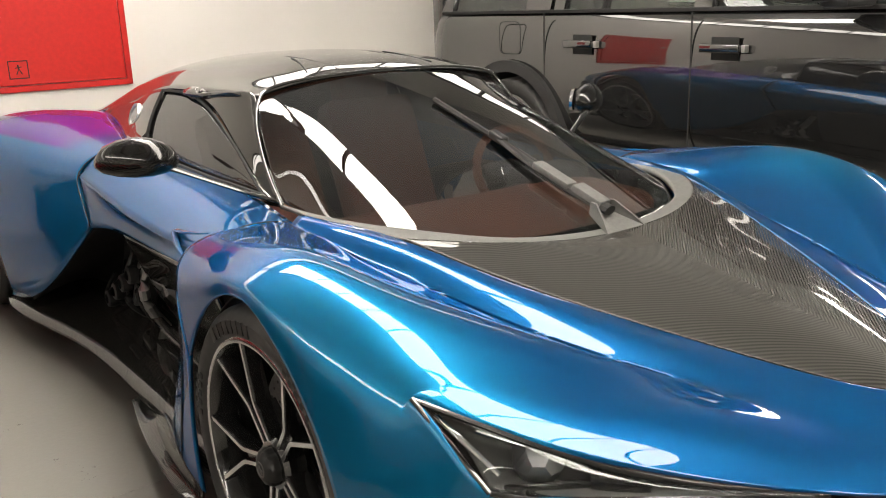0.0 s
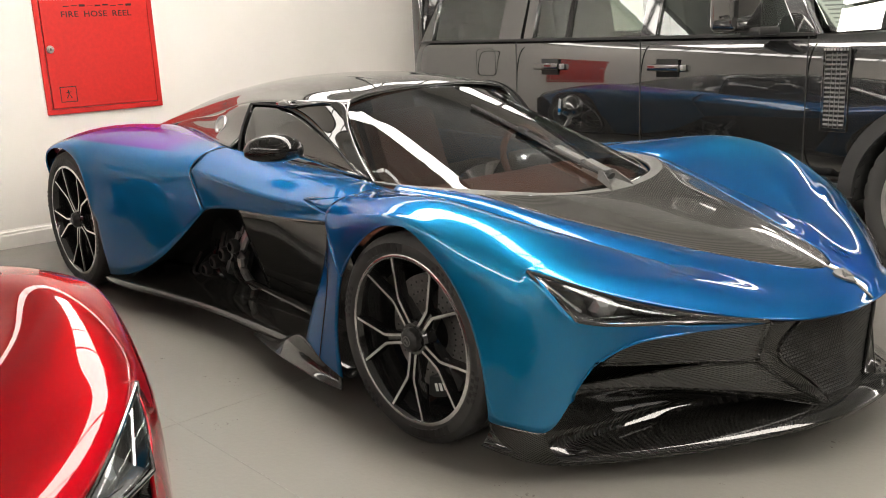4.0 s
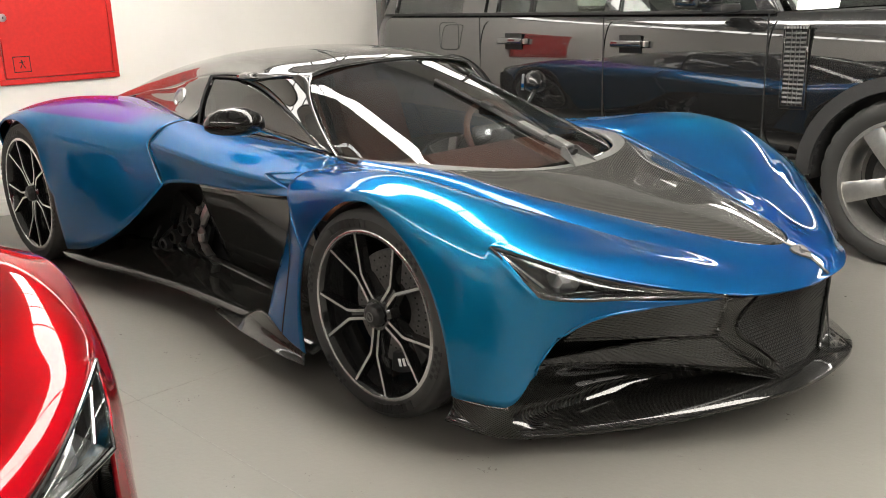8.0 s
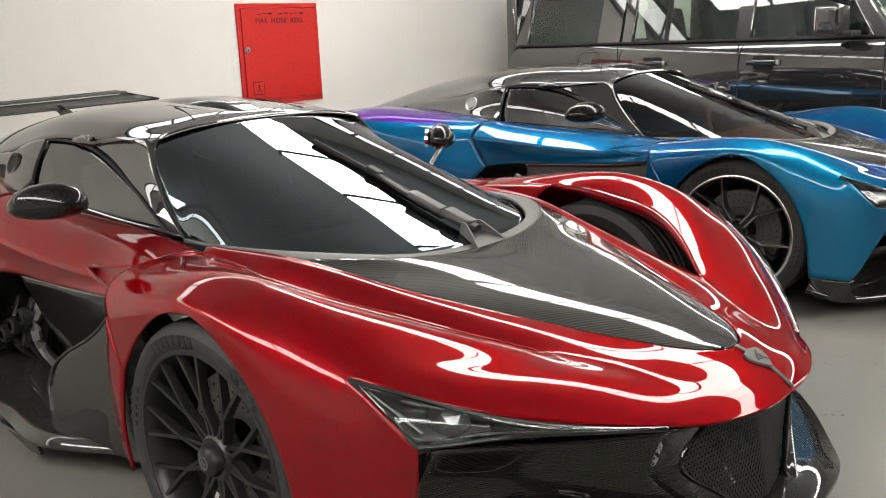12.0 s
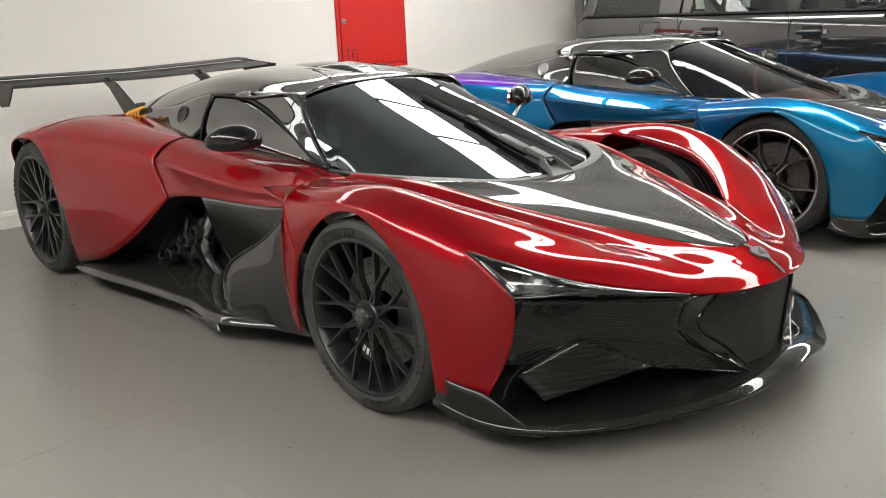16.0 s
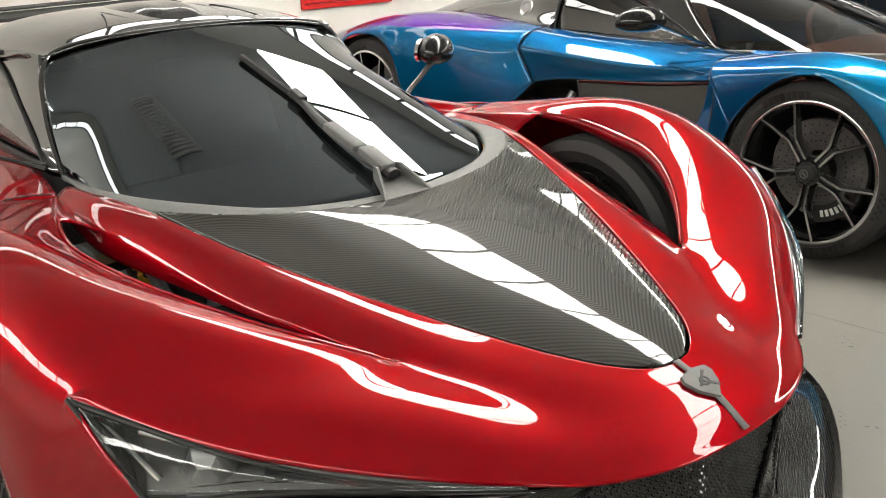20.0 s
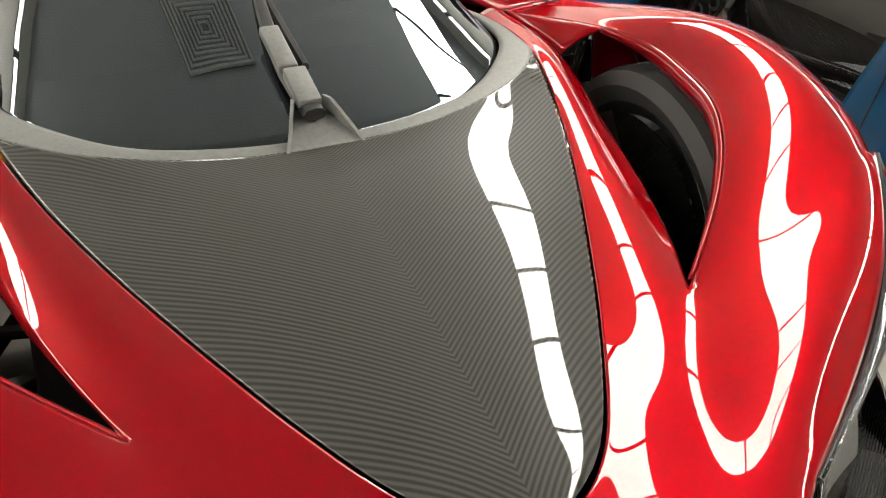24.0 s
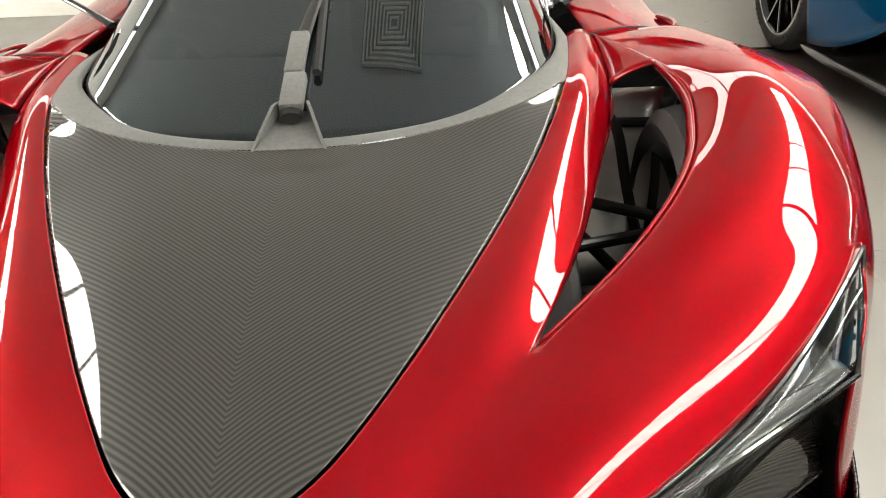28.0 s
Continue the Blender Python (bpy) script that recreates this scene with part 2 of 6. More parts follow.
def mesh_of(name, verts, faces, mat, smooth=True):
    me = bpy.data.meshes.new(name)
    me.from_pydata([tuple(v) for v in verts], [], faces)
    me.materials.append(mat)
    if smooth:
        me.polygons.foreach_set("use_smooth", [True] * len(me.polygons))
    me.update()
    return me


def child(name, me, parent, label=""):
    ob = new(name, me)
    ob.parent = parent
    if label:
        ob["label"] = label
    return ob


def part(name, bm, mat, parent, label="", smooth=False):
    """One bmesh as one mesh object under its thing."""
    bmesh.ops.recalc_face_normals(bm, faces=bm.faces)
    me = bpy.data.meshes.new(name)
    bm.to_mesh(me)
    bm.free()
    me.materials.append(mat)
    if smooth:
        me.polygons.foreach_set("use_smooth", [True] * len(me.polygons))
        me.set_sharp_from_angle(angle=radians(35))
    return child(name, me, parent, label)


def thing(name, at, label, category, group="", kind=""):
    ob = new(name)
    ob.matrix_basis = at
    return tagged(ob, label, category, group, kind)


def grid_faces(nu, nv, base=0, flip=False):
    out = []
    for i in range(nu - 1):
        for j in range(nv - 1):
            f = (base + i * nv + j, base + i * nv + j + 1, base + (i + 1) * nv + j + 1, base + (i + 1) * nv + j)
            out.append(f[::-1] if flip else f)
    return out


def sheets(name, grids, mat, parent, thick=0.006, label="", mirror=False, weld=True, offset=-1.0, fair=0):
    """One panel made of smooth sheets, given as arrays, with a thickness."""
    bm = bmesh.new()
    for g in grids:
        nu, nv = g.shape[:2]
        vs = [bm.verts.new((x, -y if mirror else y, z)) for x, y, z in g.reshape(-1, 3)]
        for f in grid_faces(nu, nv, 0, mirror):
            q = [vs[k] for k in f]
            bm.faces.new(q)
    if weld:
        bmesh.ops.remove_doubles(bm, verts=bm.verts, dist=0.0015)
    bad = [f for f in bm.faces if f.calc_area() < 1e-9]
    bmesh.ops.delete(bm, geom=bad, context="FACES")
    free = [v for v in bm.verts if not v.is_boundary]
    for k in range(fair):
        bmesh.ops.smooth_vert(bm, verts=free, factor=-0.52 if k > 30 and k % 2 else 0.5, use_axis_x=True, use_axis_y=True, use_axis_z=True)
    bmesh.ops.recalc_face_normals(bm, faces=bm.faces)
    middle = Vector((-1.2, 0, 0.2))
    if sum(f.normal.dot((f.calc_center_median() - middle).normalized()) * f.calc_area() for f in bm.faces) < 0:
        bmesh.ops.reverse_faces(bm, faces=bm.faces)
    me = bpy.data.meshes.new(name)
    bm.to_mesh(me)
    bm.free()
    me.materials.append(mat)
    me.polygons.foreach_set("use_smooth", [True] * len(me.polygons))
    ob = child(name, me, parent, label)
    if thick:
        mod = ob.modifiers.new("thickness", "SOLIDIFY")
        mod.thickness, mod.offset = thick, offset
    return ob


def both(name, grids, mat, parent, thick=0.006, label="", offset=-1.0, weld=True):
    return [sheets(name, grids, mat, parent, thick, label, m, weld, offset) for m in (False, True)]


def full(rows):
    """Half rows that run from the middle outwards, made whole."""
    return [[(x, -y, z) for x, y, z in r[:0:-1]] + list(r) for r in rows]


def box_bm(x0, x1, y0, y1, z0, z1, bevel=0.0, seg=2):
    bm = bmesh.new()
    bmesh.ops.create_cube(bm, size=1)
    for v in bm.verts:
        v.co = Vector(((x0 + x1) / 2 + v.co.x * (x1 - x0), (y0 + y1) / 2 + v.co.y * (y1 - y0), (z0 + z1) / 2 + v.co.z * (z1 - z0)))
    if bevel:
        bmesh.ops.bevel(bm, geom=bm.edges[:], offset=bevel, segments=seg, affect="EDGES", profile=0.5)
    return bm


def prism_bm(outline, axis, lo, hi, bevel=0.0, seg=2):
    """A flat outline (pairs) pushed from lo to hi along an axis."""
    bm = bmesh.new()

    def at(a, b, h):
        return {"x": (h, a, b), "y": (a, h, b), "z": (a, b, h)}[axis]

    n = len(outline)
    low = [bm.verts.new(at(a, b, lo)) for a, b in outline]
    top = [bm.verts.new(at(a, b, hi)) for a, b in outline]
    bm.faces.new(low[::-1])
    bm.faces.new(top)
    for i in range(n):
        bm.faces.new((low[i], low[(i + 1) % n], top[(i + 1) % n], top[i]))
    if bevel:
        bmesh.ops.bevel(bm, geom=bm.edges[:], offset=bevel, segments=seg, affect="EDGES", profile=0.5)
    return bm


def tube_bm(points, radius, n=10, closed=False, squash=1.0):
    """A round bar along points; radius may be a list."""
    bm = bmesh.new()
    p = [Vector(q) for q in points]
    rs = radius if isinstance(radius, (list, tuple)) else [radius] * len(p)
    rings = []
    up = Vector((0, 0, 1))
    for i, q in enumerate(p):
        d = (p[min(i + 1, len(p) - 1)] - p[max(i - 1, 0)]).normalized()
        a = d.cross(up if abs(d.z) < 0.95 else Vector((1, 0, 0))).normalized()
        b = a.cross(d)
        rings.append([bm.verts.new(q + rs[i] * (math.cos(k * math.tau / n) * a + squash * math.sin(k * math.tau / n) * b)) for k in range(n)])
    for r, s in zip(rings, rings[1:]):
        for k in range(n):
            bm.faces.new((r[k], r[(k + 1) % n], s[(k + 1) % n], s[k]))
    bm.faces.new(rings[0][::-1])
    bm.faces.new(rings[-1])
    return bm


def lathe_bm(profile, n=64, axis="y", closed=False, groove=None):
    """A profile of (radius, height) pairs turned about an axis. groove(k, j): change of the radius."""
    bm = bmesh.new()
    rings = []
    for k in range(n):
        c, s = math.cos(k * math.tau / n), math.sin(k * math.tau / n)
        ring = []
        for j, (r, h) in enumerate(profile):
            q = r + (groove(k, j) if groove else 0.0)
            ring.append(bm.verts.new((q * c, h, q * s) if axis == "y" else (q * c, q * s, h)))
        rings.append(ring)
    m = len(profile)
    for k in range(n):
        a, b = rings[k], rings[(k + 1) % n]
        for j in range(m if closed else m - 1):
            if profile[j][0] < 1e-6 and profile[(j + 1) % m][0] < 1e-6:
                continue
            q = (a[j], a[(j + 1) % m], b[(j + 1) % m], b[j])
            bm.faces.new(q)
    bmesh.ops.remove_doubles(bm, verts=bm.verts, dist=1e-6)
    return bm


def join_bm(bms):
    out = bmesh.new()
    for b in bms:
        me = bpy.data.meshes.new("tmp")
        b.to_mesh(me)
        b.free()
        out.from_mesh(me)
        bpy.data.meshes.remove(me)
    return out


def moved(bm, m):
    bmesh.ops.transform(bm, matrix=m, verts=bm.verts)
    return bm


# ---- the room ----
HEIGHT, LAMP_Z = 3.8, 3.3
WALL_TURN = -3.63
STRIPS = (-6.5, -0.3, 6.2)


def structure(name, bm, mat, label, category, smooth=False):
    ob = part(name, bm, mat, None, label, smooth)
    return tagged(ob, label, category, kind="structure")


floor = structure("floor", box_bm(-5.6, 16.2, -14.2, 12.2, -0.15, 0.0), FLOOR, "grey epoxy-coated concrete garage floor with fine scuffs", "floor")
ceiling = structure("ceiling", box_bm(-5.6, 16.2, -14.2, 12.2, HEIGHT, HEIGHT + 0.2), CEILING, "off-white ceiling with rows of light panels", "ceiling")
back = structure("wall_back", box_bm(-0.2, 0.0, -14.1, 12.6, 0.0, HEIGHT), WALL, "plain white painted wall behind the parked cars", "wall")
back.matrix_basis = pose(-3.929, 0, 0, 0, 0, WALL_TURN)
# unseen wall, placed near and white for pale reflections in the flanks
structure("wall_south", box_bm(-5.6, 16.2, -10.2, -10.0, 0, HEIGHT), WALL, "plain white painted side wall", "wall")
structure("wall_north", box_bm(-5.6, 16.2, 12.0, 12.2, 0, HEIGHT), WALL, "plain white painted side wall", "wall")
# unseen wall, kept far and dark so reflections and bounce stay dim
structure("wall_front", box_bm(16.0, 16.2, -14.0, 12.0, 0, HEIGHT), FAR_WALL, "unseen far wall, kept dark to dim reflections", "wall")
base_profile = [(0.0, 0.0), (0.016, 0.0), (0.016, 0.085), (0.012, 0.092), (0.012, 0.104), (0.006, 0.112), (0.004, 0.12), (0.0, 0.12)]
board = structure("baseboard", prism_bm(base_profile, "y", -14.0, 12.5), SKIRTING, "white moulded skirting board along the wall", "baseboard")
board.matrix_basis = pose(-3.929, 0, 0.001, 0, 0, WALL_TURN) @ pose(0.0005, 0, 0)

# saw-cut joints in the floor coating
for nm, a, b in (("along", (-3.6, -4.32), (8.8, -4.25)), ("across", (-0.72, -9.8), (-0.66, 8.8)), ("along", (-3.6, -1.42), (8.8, -1.30))):
    d = Vector((b[0] - a[0], b[1] - a[1], 0))
    j = structure("trim", box_bm(0, d.length, -0.0018, 0.0018, 0.0, 0.0008), JOINT, "thin filled joint in the floor coating", "floor joint")
    j.matrix_basis = Matrix.Translation((a[0], a[1], 0.0)) @ Matrix.Rotation(math.atan2(d.y, d.x), 4, "Z")

# rows of light panels in the ceiling
def light_row(at, n):
    step = 0.68
    row = thing("light_row", at, "hanging row of flat white light panels with thin dark bars", "ceiling light", "rows of light panels", "structure")
    for i in range(n):
        x = (i - (n - 1) / 2) * step
        part("panel", box_bm(x - step / 2 + 0.016, x + step / 2 - 0.016, -0.38, 0.38, -0.035, -0.012), ROOF_LIGHT, row)
        # upward glow added as fill so the ceiling looks bright in reflections
        part("fill_top", box_bm(x - step / 2 + 0.016, x + step / 2 - 0.016, -0.38, 0.38, -0.010, -0.002), CEILING_FILL, row)
        if i % 6 == 0:
            part("rod", box_bm(x - 0.006, x + 0.006, -0.006, 0.006, -0.002, HEIGHT - LAMP_Z), FRAME_DARK, row)
        part("bar", box_bm(x + step / 2 - 0.018, x + step / 2 + 0.018, -0.39, 0.39, -0.050, -0.001), FRAME_DARK, row)


for y in STRIPS:
    light_row(pose(2.4, y, LAMP_Z), 17)

# unseen glowing band high on the wall, added for the cars' header reflections
glow_band = thing("glow_band_1", pose(-3.929, 0, 0, 0, 0, WALL_TURN), "unseen glowing band with dark bars, added for reflections", "window", "", "structure")
part("band_frame", join_bm([box_bm(0.0, 0.05, -8.9, 7.9, 2.80, 2.84), box_bm(0.0, 0.05, -8.9, 7.9, 3.13, 3.17)]), FRAME_DARK, glow_band)
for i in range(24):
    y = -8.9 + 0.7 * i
    part("pane", box_bm(0.004, 0.02, y + 0.02, y + 0.68, 2.84, 3.13), ADDED_BAND_GLOW, glow_band)
    part("bar", box_bm(0.004, 0.04, y - 0.02, y + 0.02, 2.84, 3.13), FRAME_DARK, glow_band)

# square air diffuser in the ceiling, which shows in the paint
diff = thing("air_diffuser", pose(-2.75, -2.5, HEIGHT), "square white ceiling air diffuser with nested frames", "air vent")
for i in range(8):
    a, b = 0.30 - i * 0.036, 0.30 - i * 0.036 - 0.017
    z0 = -0.03 + 0.003 * i
    bm = join_bm([box_bm(-a, a, b, a, z0, -0.002), box_bm(-a, a, -a, -b, z0, -0.002), box_bm(b, a, -b, b, z0, -0.002), box_bm(-a, -b, -b, b, z0, -0.002)])
    part("frame", bm, WHITE_PLASTIC, diff)
# grey backing paints the shade in the gaps between the frames
part("backing", box_bm(-0.31, 0.31, -0.31, 0.31, -0.0018, -0.0004), VENT_GREY, diff)

# black lead lying on the floor behind the blue car's wheel
lead = part("cable", tube_bm(spline([(-2.72, -1.60, 0.006), (-2.706, -1.285, 0.006), (-2.690, -0.99, 0.006), (-2.695, -0.80, 0.006), (-2.78, -0.45, 0.006), (-3.3, -0.25, 0.006)], 40), 0.006, 8), MATT_BLACK, None, "", True)
tagged(lead, "thin black rubber cable lying on the floor", "cable")

# fire hose cabinet on the wall
fire = thing("fire_hose_cabinet", pose(-3.937, -0.172, 1.183, 0, 0, WALL_TURN), "red steel fire hose reel cabinet set in the white wall", "fire cabinet")
part("surround", join_bm([box_bm(0.0, 0.014, -0.379, 0.379, 0.340, 0.374, 0.003), box_bm(0, 0.014, -0.379, 0.379, -0.374, -0.340, 0.003), box_bm(0, 0.014, -0.379, -0.345, -0.34, 0.34, 0.003), box_bm(0, 0.014, 0.345, 0.379, -0.34, 0.34, 0.003)]), FIRE_RED, fire)
door = part("door", box_bm(0.0, 0.020, -0.341, 0.341, -0.336, 0.336, 0.004), FIRE_RED, fire)
lock = part("lock", moved(lathe_bm([(0.0, 0.014), (0.012, 0.014), (0.014, 0.010), (0.022, 0.009), (0.025, 0.0)], 24, "z"), pose(0.020, -0.312, 0.035, 0, 90, 0)), STEEL, door, "round chrome key lock", True)
part("keyhole", box_bm(0.033, 0.0355, -0.315, -0.309, 0.028, 0.042), MATT_BLACK, lock)


def words(name, body, size, at, mat, parent, label="", wide=1.0):
    cu = bpy.data.curves.new(name, "FONT")
    cu.body, cu.size, cu.extrude, cu.align_x, cu.align_y = body, size, 0.0006, "CENTER", "CENTER"
    cu.space_character = 1.08
    cu.offset = 0.0009
    tmp = bpy.data.objects.new(name, cu)
    me = bpy.data.meshes.new_from_object(tmp)
    bpy.data.objects.remove(tmp)
    me.materials.clear()
    me.materials.append(mat)
    ob = child(name, me, parent, label)
    ob.matrix_basis = at @ Matrix.Diagonal((wide, 1, 1, 1))
    return ob


for body, y in (("FIRE", -0.165), ("HOSE", -0.002), ("REEL", 0.168)):
    words("lettering", body, 0.050, pose(0.0212, y, 0.245, 90, 0, 90), FIRE_TEXT, door, "dark red word on the door", 1.14)
for i in range(9):
    y = -0.20 + i * 0.05
    part("script_mark", box_bm(0.0195, 0.0212, y, y + 0.038, 0.292 + 0.004 * (i % 2), 0.298 + 0.004 * (i % 3)), FIRE_TEXT, door)
sticker = part("sticker", box_bm(0.0195, 0.0208, -0.290, -0.185, -0.300, -0.200), FIRE_TEXT, door, "small pictogram sticker")
part("sticker_face", box_bm(0.0206, 0.0214, -0.284, -0.191, -0.294, -0.206), FIRE_RED, sticker)
part("pictogram", join_bm([tube_bm([(0.0216, -0.25, -0.275), (0.0216, -0.235, -0.245), (0.0216, -0.22, -0.275)], 0.004, 6), tube_bm([(0.0216, -0.235, -0.245), (0.0216, -0.238, -0.222)], 0.005, 6), tube_bm([(0.0216, -0.255, -0.24), (0.0216, -0.22, -0.235)], 0.003, 6)]), FIRE_TEXT, sticker)

# ---- the two sports cars: x forwards from the front axle, y to the car's left, z up ----
def tyre(parent, r, w, rim):
    """Tyre with shoulders, sidewall ribs and cut tread; the outer face at y = 0, inwards along -y."""
    h = r - rim
    prof = [(rim, -0.012), (rim + 0.10 * h, -0.004), (rim + 0.28 * h, 0.002), (rim + 0.5 * h, 0.004), (rim + 0.62 * h, 0.003), (rim + 0.64 * h, 0.0015), (rim + 0.80 * h, -0.006), (rim + 0.90 * h, -0.013), (rim + 0.965 * h, -0.024), (r - 0.001, -0.040)]
    edge = len(prof)
    n_rows = 6
    for i in range(n_rows):
        y = -0.05 - (w - 0.10) * i / (n_rows - 1)
        prof += [(r, y + 0.004), (r, y - 0.014)]
        if i < n_rows - 1:
            prof += [(r - 0.006, y - 0.017), (r - 0.006, y - (w - 0.10) / (n_rows - 1) + 0.007)]
    prof += [(r - 0.001, -w + 0.04), (rim + 0.9 * h, -w + 0.013), (rim + 0.5 * h, -w - 0.004), (rim, -w + 0.012)]

    def cut(k, j):
        if 8 <= j <= edge + 1 and k % 5 == 0:
            return -0.004
        return 0.0

    t = part("tyre", lathe_bm(prof, 160, "y", True, cut), TYRE, parent, "black road tyre with raised sidewall marks", True)
    rm = rim + 0.42 * h
    for mid, count in ((1.25, 8), (4.4, 8)):
        for i in range(count):
            a = mid + (i - (count - 1) / 2) * -0.085
            bm = box_bm(-0.0095, 0.0095 if i % 3 else 0.004, 0.0015, 0.0048, -0.19 * h, 0.19 * h)
            part("sidewall_mark", moved(bm, Matrix.Rotation(-a, 4, "Y") @ Matrix.Translation((rm, 0, 0)) @ Matrix.Rotation(radians(90), 4, "Y")), SIDEWALL_MARK, t)
    for mid in (2.25, 0.25, 3.4, 5.4):
        blocks = []
        for i in range(9):
            for j in range(2):
                if (i + j) % 2 == 0:
                    q = box_bm(-0.006, 0.006, 0.001, 0.0048, -0.006, 0.006)
                    blocks.append(moved(q, Matrix.Rotation(-(mid + (i - 4) * 0.042), 4, "Y") @ Matrix.Translation((rim + h * (0.38 + 0.2 * j), 0, 0))))
        part("chequer_mark", join_bm(blocks), MATT_BLACK, t)["kind"] = "stuff"
    return t


def rim_barrel(parent, rim, w, mat, lip_mat):
    prof = [(rim + 0.004, -0.012), (rim + 0.006, -0.004), (rim - 0.004, -0.002), (rim - 0.010, -0.010), (rim - 0.016, -0.03), (rim - 0.03, -0.09), (rim - 0.03, -w + 0.03), (rim, -w + 0.01), (rim, -w + 0.02), (rim - 0.022, -w + 0.04), (rim - 0.022, -0.08)]
    b = part("rim", lathe_bm(prof, 96, "y", True), mat, parent, "", True)
    part("rim_lip", lathe_bm([(rim + 0.0065, -0.008), (rim + 0.0075, -0.003), (rim + 0.002, -0.0005), (rim - 0.004, -0.001), (rim - 0.006, -0.006)], 96, "y", True), lip_mat, b, "", True)
    return b


def spoke_bm(path, w0, w1, deep0, deep1, side=0):
    """A tapered bar along (radius, angle, y) points, with a flat front face. side 1: front skin only."""
    bm = bmesh.new()
    rings = []
    n = len(path)
    pts = [Vector((r * math.cos(a), y, r * math.sin(a))) for r, a, y in path]
    for i, q in enumerate(pts):
        d = pts[min(i + 1, n - 1)] - pts[max(i - 1, 0)]
        d.y = 0
        d.normalize()
        p = Vector((-d.z, 0, d.x))
        u = i / (n - 1)
        w, deep = w0 + (w1 - w0) * u, deep0 + (deep1 - deep0) * u
        if side:
            ring = [q + p * w * 0.62 + Vector((0, 0.0012, 0)), q - p * w * 0.62 + Vector((0, 0.0012, 0)), q - p * w * 0.62 - Vector((0, 0.002, 0)), q + p * w * 0.62 - Vector((0, 0.002, 0))]
        else:
            ring = [q + p * w * 0.7, q - p * w * 0.7, q - p * w - Vector((0, 0.006, 0)), q - p * w * 0.9 - Vector((0, deep, 0)), q + p * w * 0.9 - Vector((0, deep, 0)), q + p * w - Vector((0, 0.006, 0))]
        rings.append([bm.verts.new(v) for v in ring])
    m = len(rings[0])
    for a, b in zip(rings, rings[1:]):
        for k in range(m):
            bm.faces.new((a[k], a[(k + 1) % m], b[(k + 1) % m], b[k]))
    bm.faces.new(rings[0])
    bm.faces.new(rings[-1][::-1])
    return bm


def road_wheel(root, r, w, rim, style, at):
    """A whole wheel under the car: tyre, rim, spokes, centre nut, disc and caliper."""
    hub = child("wheel", None, root)
    hub.matrix_basis = at
    tyre(hub, r, w, rim)
    face = GLOSS_BLACK if style == "blue" else WHEEL_BLACK
    rim_barrel(hub, rim, w, face, ALLOY if style == "blue" else SATIN_BLACK)
    if style == "blue":
        def rail(a, s, gap):
            """Two straight runs: along the stem, then out to the rim."""
            inner = [(0.040, s * gap), (0.085, s * gap), (0.126, s * gap * 1.1)]
            r = rim - 0.003
            tip = (r * math.cos(0.285), s * r * math.sin(0.285))
            bend = (0.137, s * (gap * 1.1 + 0.003))
            mid = ((bend[0] + tip[0]) / 2, (bend[1] + tip[1]) / 2)
            pts = inner + [bend, mid, tip]
            return [(math.hypot(u, v), a + math.atan2(v, u), -0.030 + 0.024 * math.hypot(u, v) / rim) for u, v in pts]

        for k in range(5):
            a = k * math.tau / 5 + 1.047
            stem = [(0.040, a, -0.034), (0.08, a, -0.031), (0.128, a, -0.027)]
            sp = part("spoke", spoke_bm(stem, 0.017, 0.015, 0.05, 0.04), face, hub, "gloss black forked spoke with machined edges", True)
            for q in (-1, 1):
                path = rail(a, q, 0.0125)
                part("spoke_fork", spoke_bm(path, 0.0075, 0.0070, 0.045, 0.032), face, sp, "", True)
                part("machined_face", spoke_bm(path, 0.0072, 0.0066, 0, 0, 1), ALLOY, sp)
    else:
        for k in range(10):
            a = k * math.tau / 10 + 0.15
            node = (0.128, a, -0.021)
            sp = part("spoke", spoke_bm([(0.118, a, -0.0225), node, (0.140, a, -0.0195)], 0.0085, 0.0075, 0.026, 0.022), face, hub, "satin black forked spoke", True)
            for s in (-1, 1):
                leg = [(0.044, a + s * 0.24, -0.031), (0.085, a + s * 0.085, -0.027), (0.126, a + s * 0.010, -0.0215)]
                part("spoke_leg", spoke_bm(leg, 0.0070, 0.0062, 0.026, 0.022), face, sp, "", True)
                fork = [(0.132, a + s * 0.014, -0.020), (0.175, a + s * 0.078, -0.015), (0.215, a + s * 0.120, -0.011), (rim - 0.003, a + s * 0.155, -0.006)]
                part("spoke_fork", spoke_bm(fork, 0.0066, 0.0058, 0.024, 0.018), face, sp, "", True)
    part("hub_plate", lathe_bm([(0.0, -0.022), (0.05, -0.024), (0.058, -0.034), (0.058, -0.07), (0.0, -0.07)], 40), face, hub, "", True)
    nut = part("centre_nut", lathe_bm([(0.0, 0.004), (0.021, 0.004), (0.026, 0.001), (0.036, -0.004), (0.040, -0.012), (0.041, -0.03)], 40, "y", False, lambda k, j: -0.003 if (k % 4 < 2 and j >= 3) else 0.0), SATIN_BLACK, hub, "black centre-lock nut with a grey emblem", True)
    part("emblem", join_bm([lathe_bm([(0.013, 0.004), (0.0135, 0.0056), (0.0165, 0.0056), (0.017, 0.004)], 32), moved(box_bm(-0.002, 0.002, 0.004, 0.0056, -0.010, 0.010), pose(0, 0, 0, 0, 35, 0)), box_bm(-0.009, 0.009, 0.004, 0.0056, -0.0015, 0.0015)]), BADGE_GREY, nut)
    disc = part("brake_disc", lathe_bm([(0.07, -0.105), (0.185, -0.105), (0.187, -0.108), (0.187, -0.132), (0.185, -0.135), (0.07, -0.135)], 72, "y", True), DISC_STEEL, hub, "drilled dark steel brake disc", True)
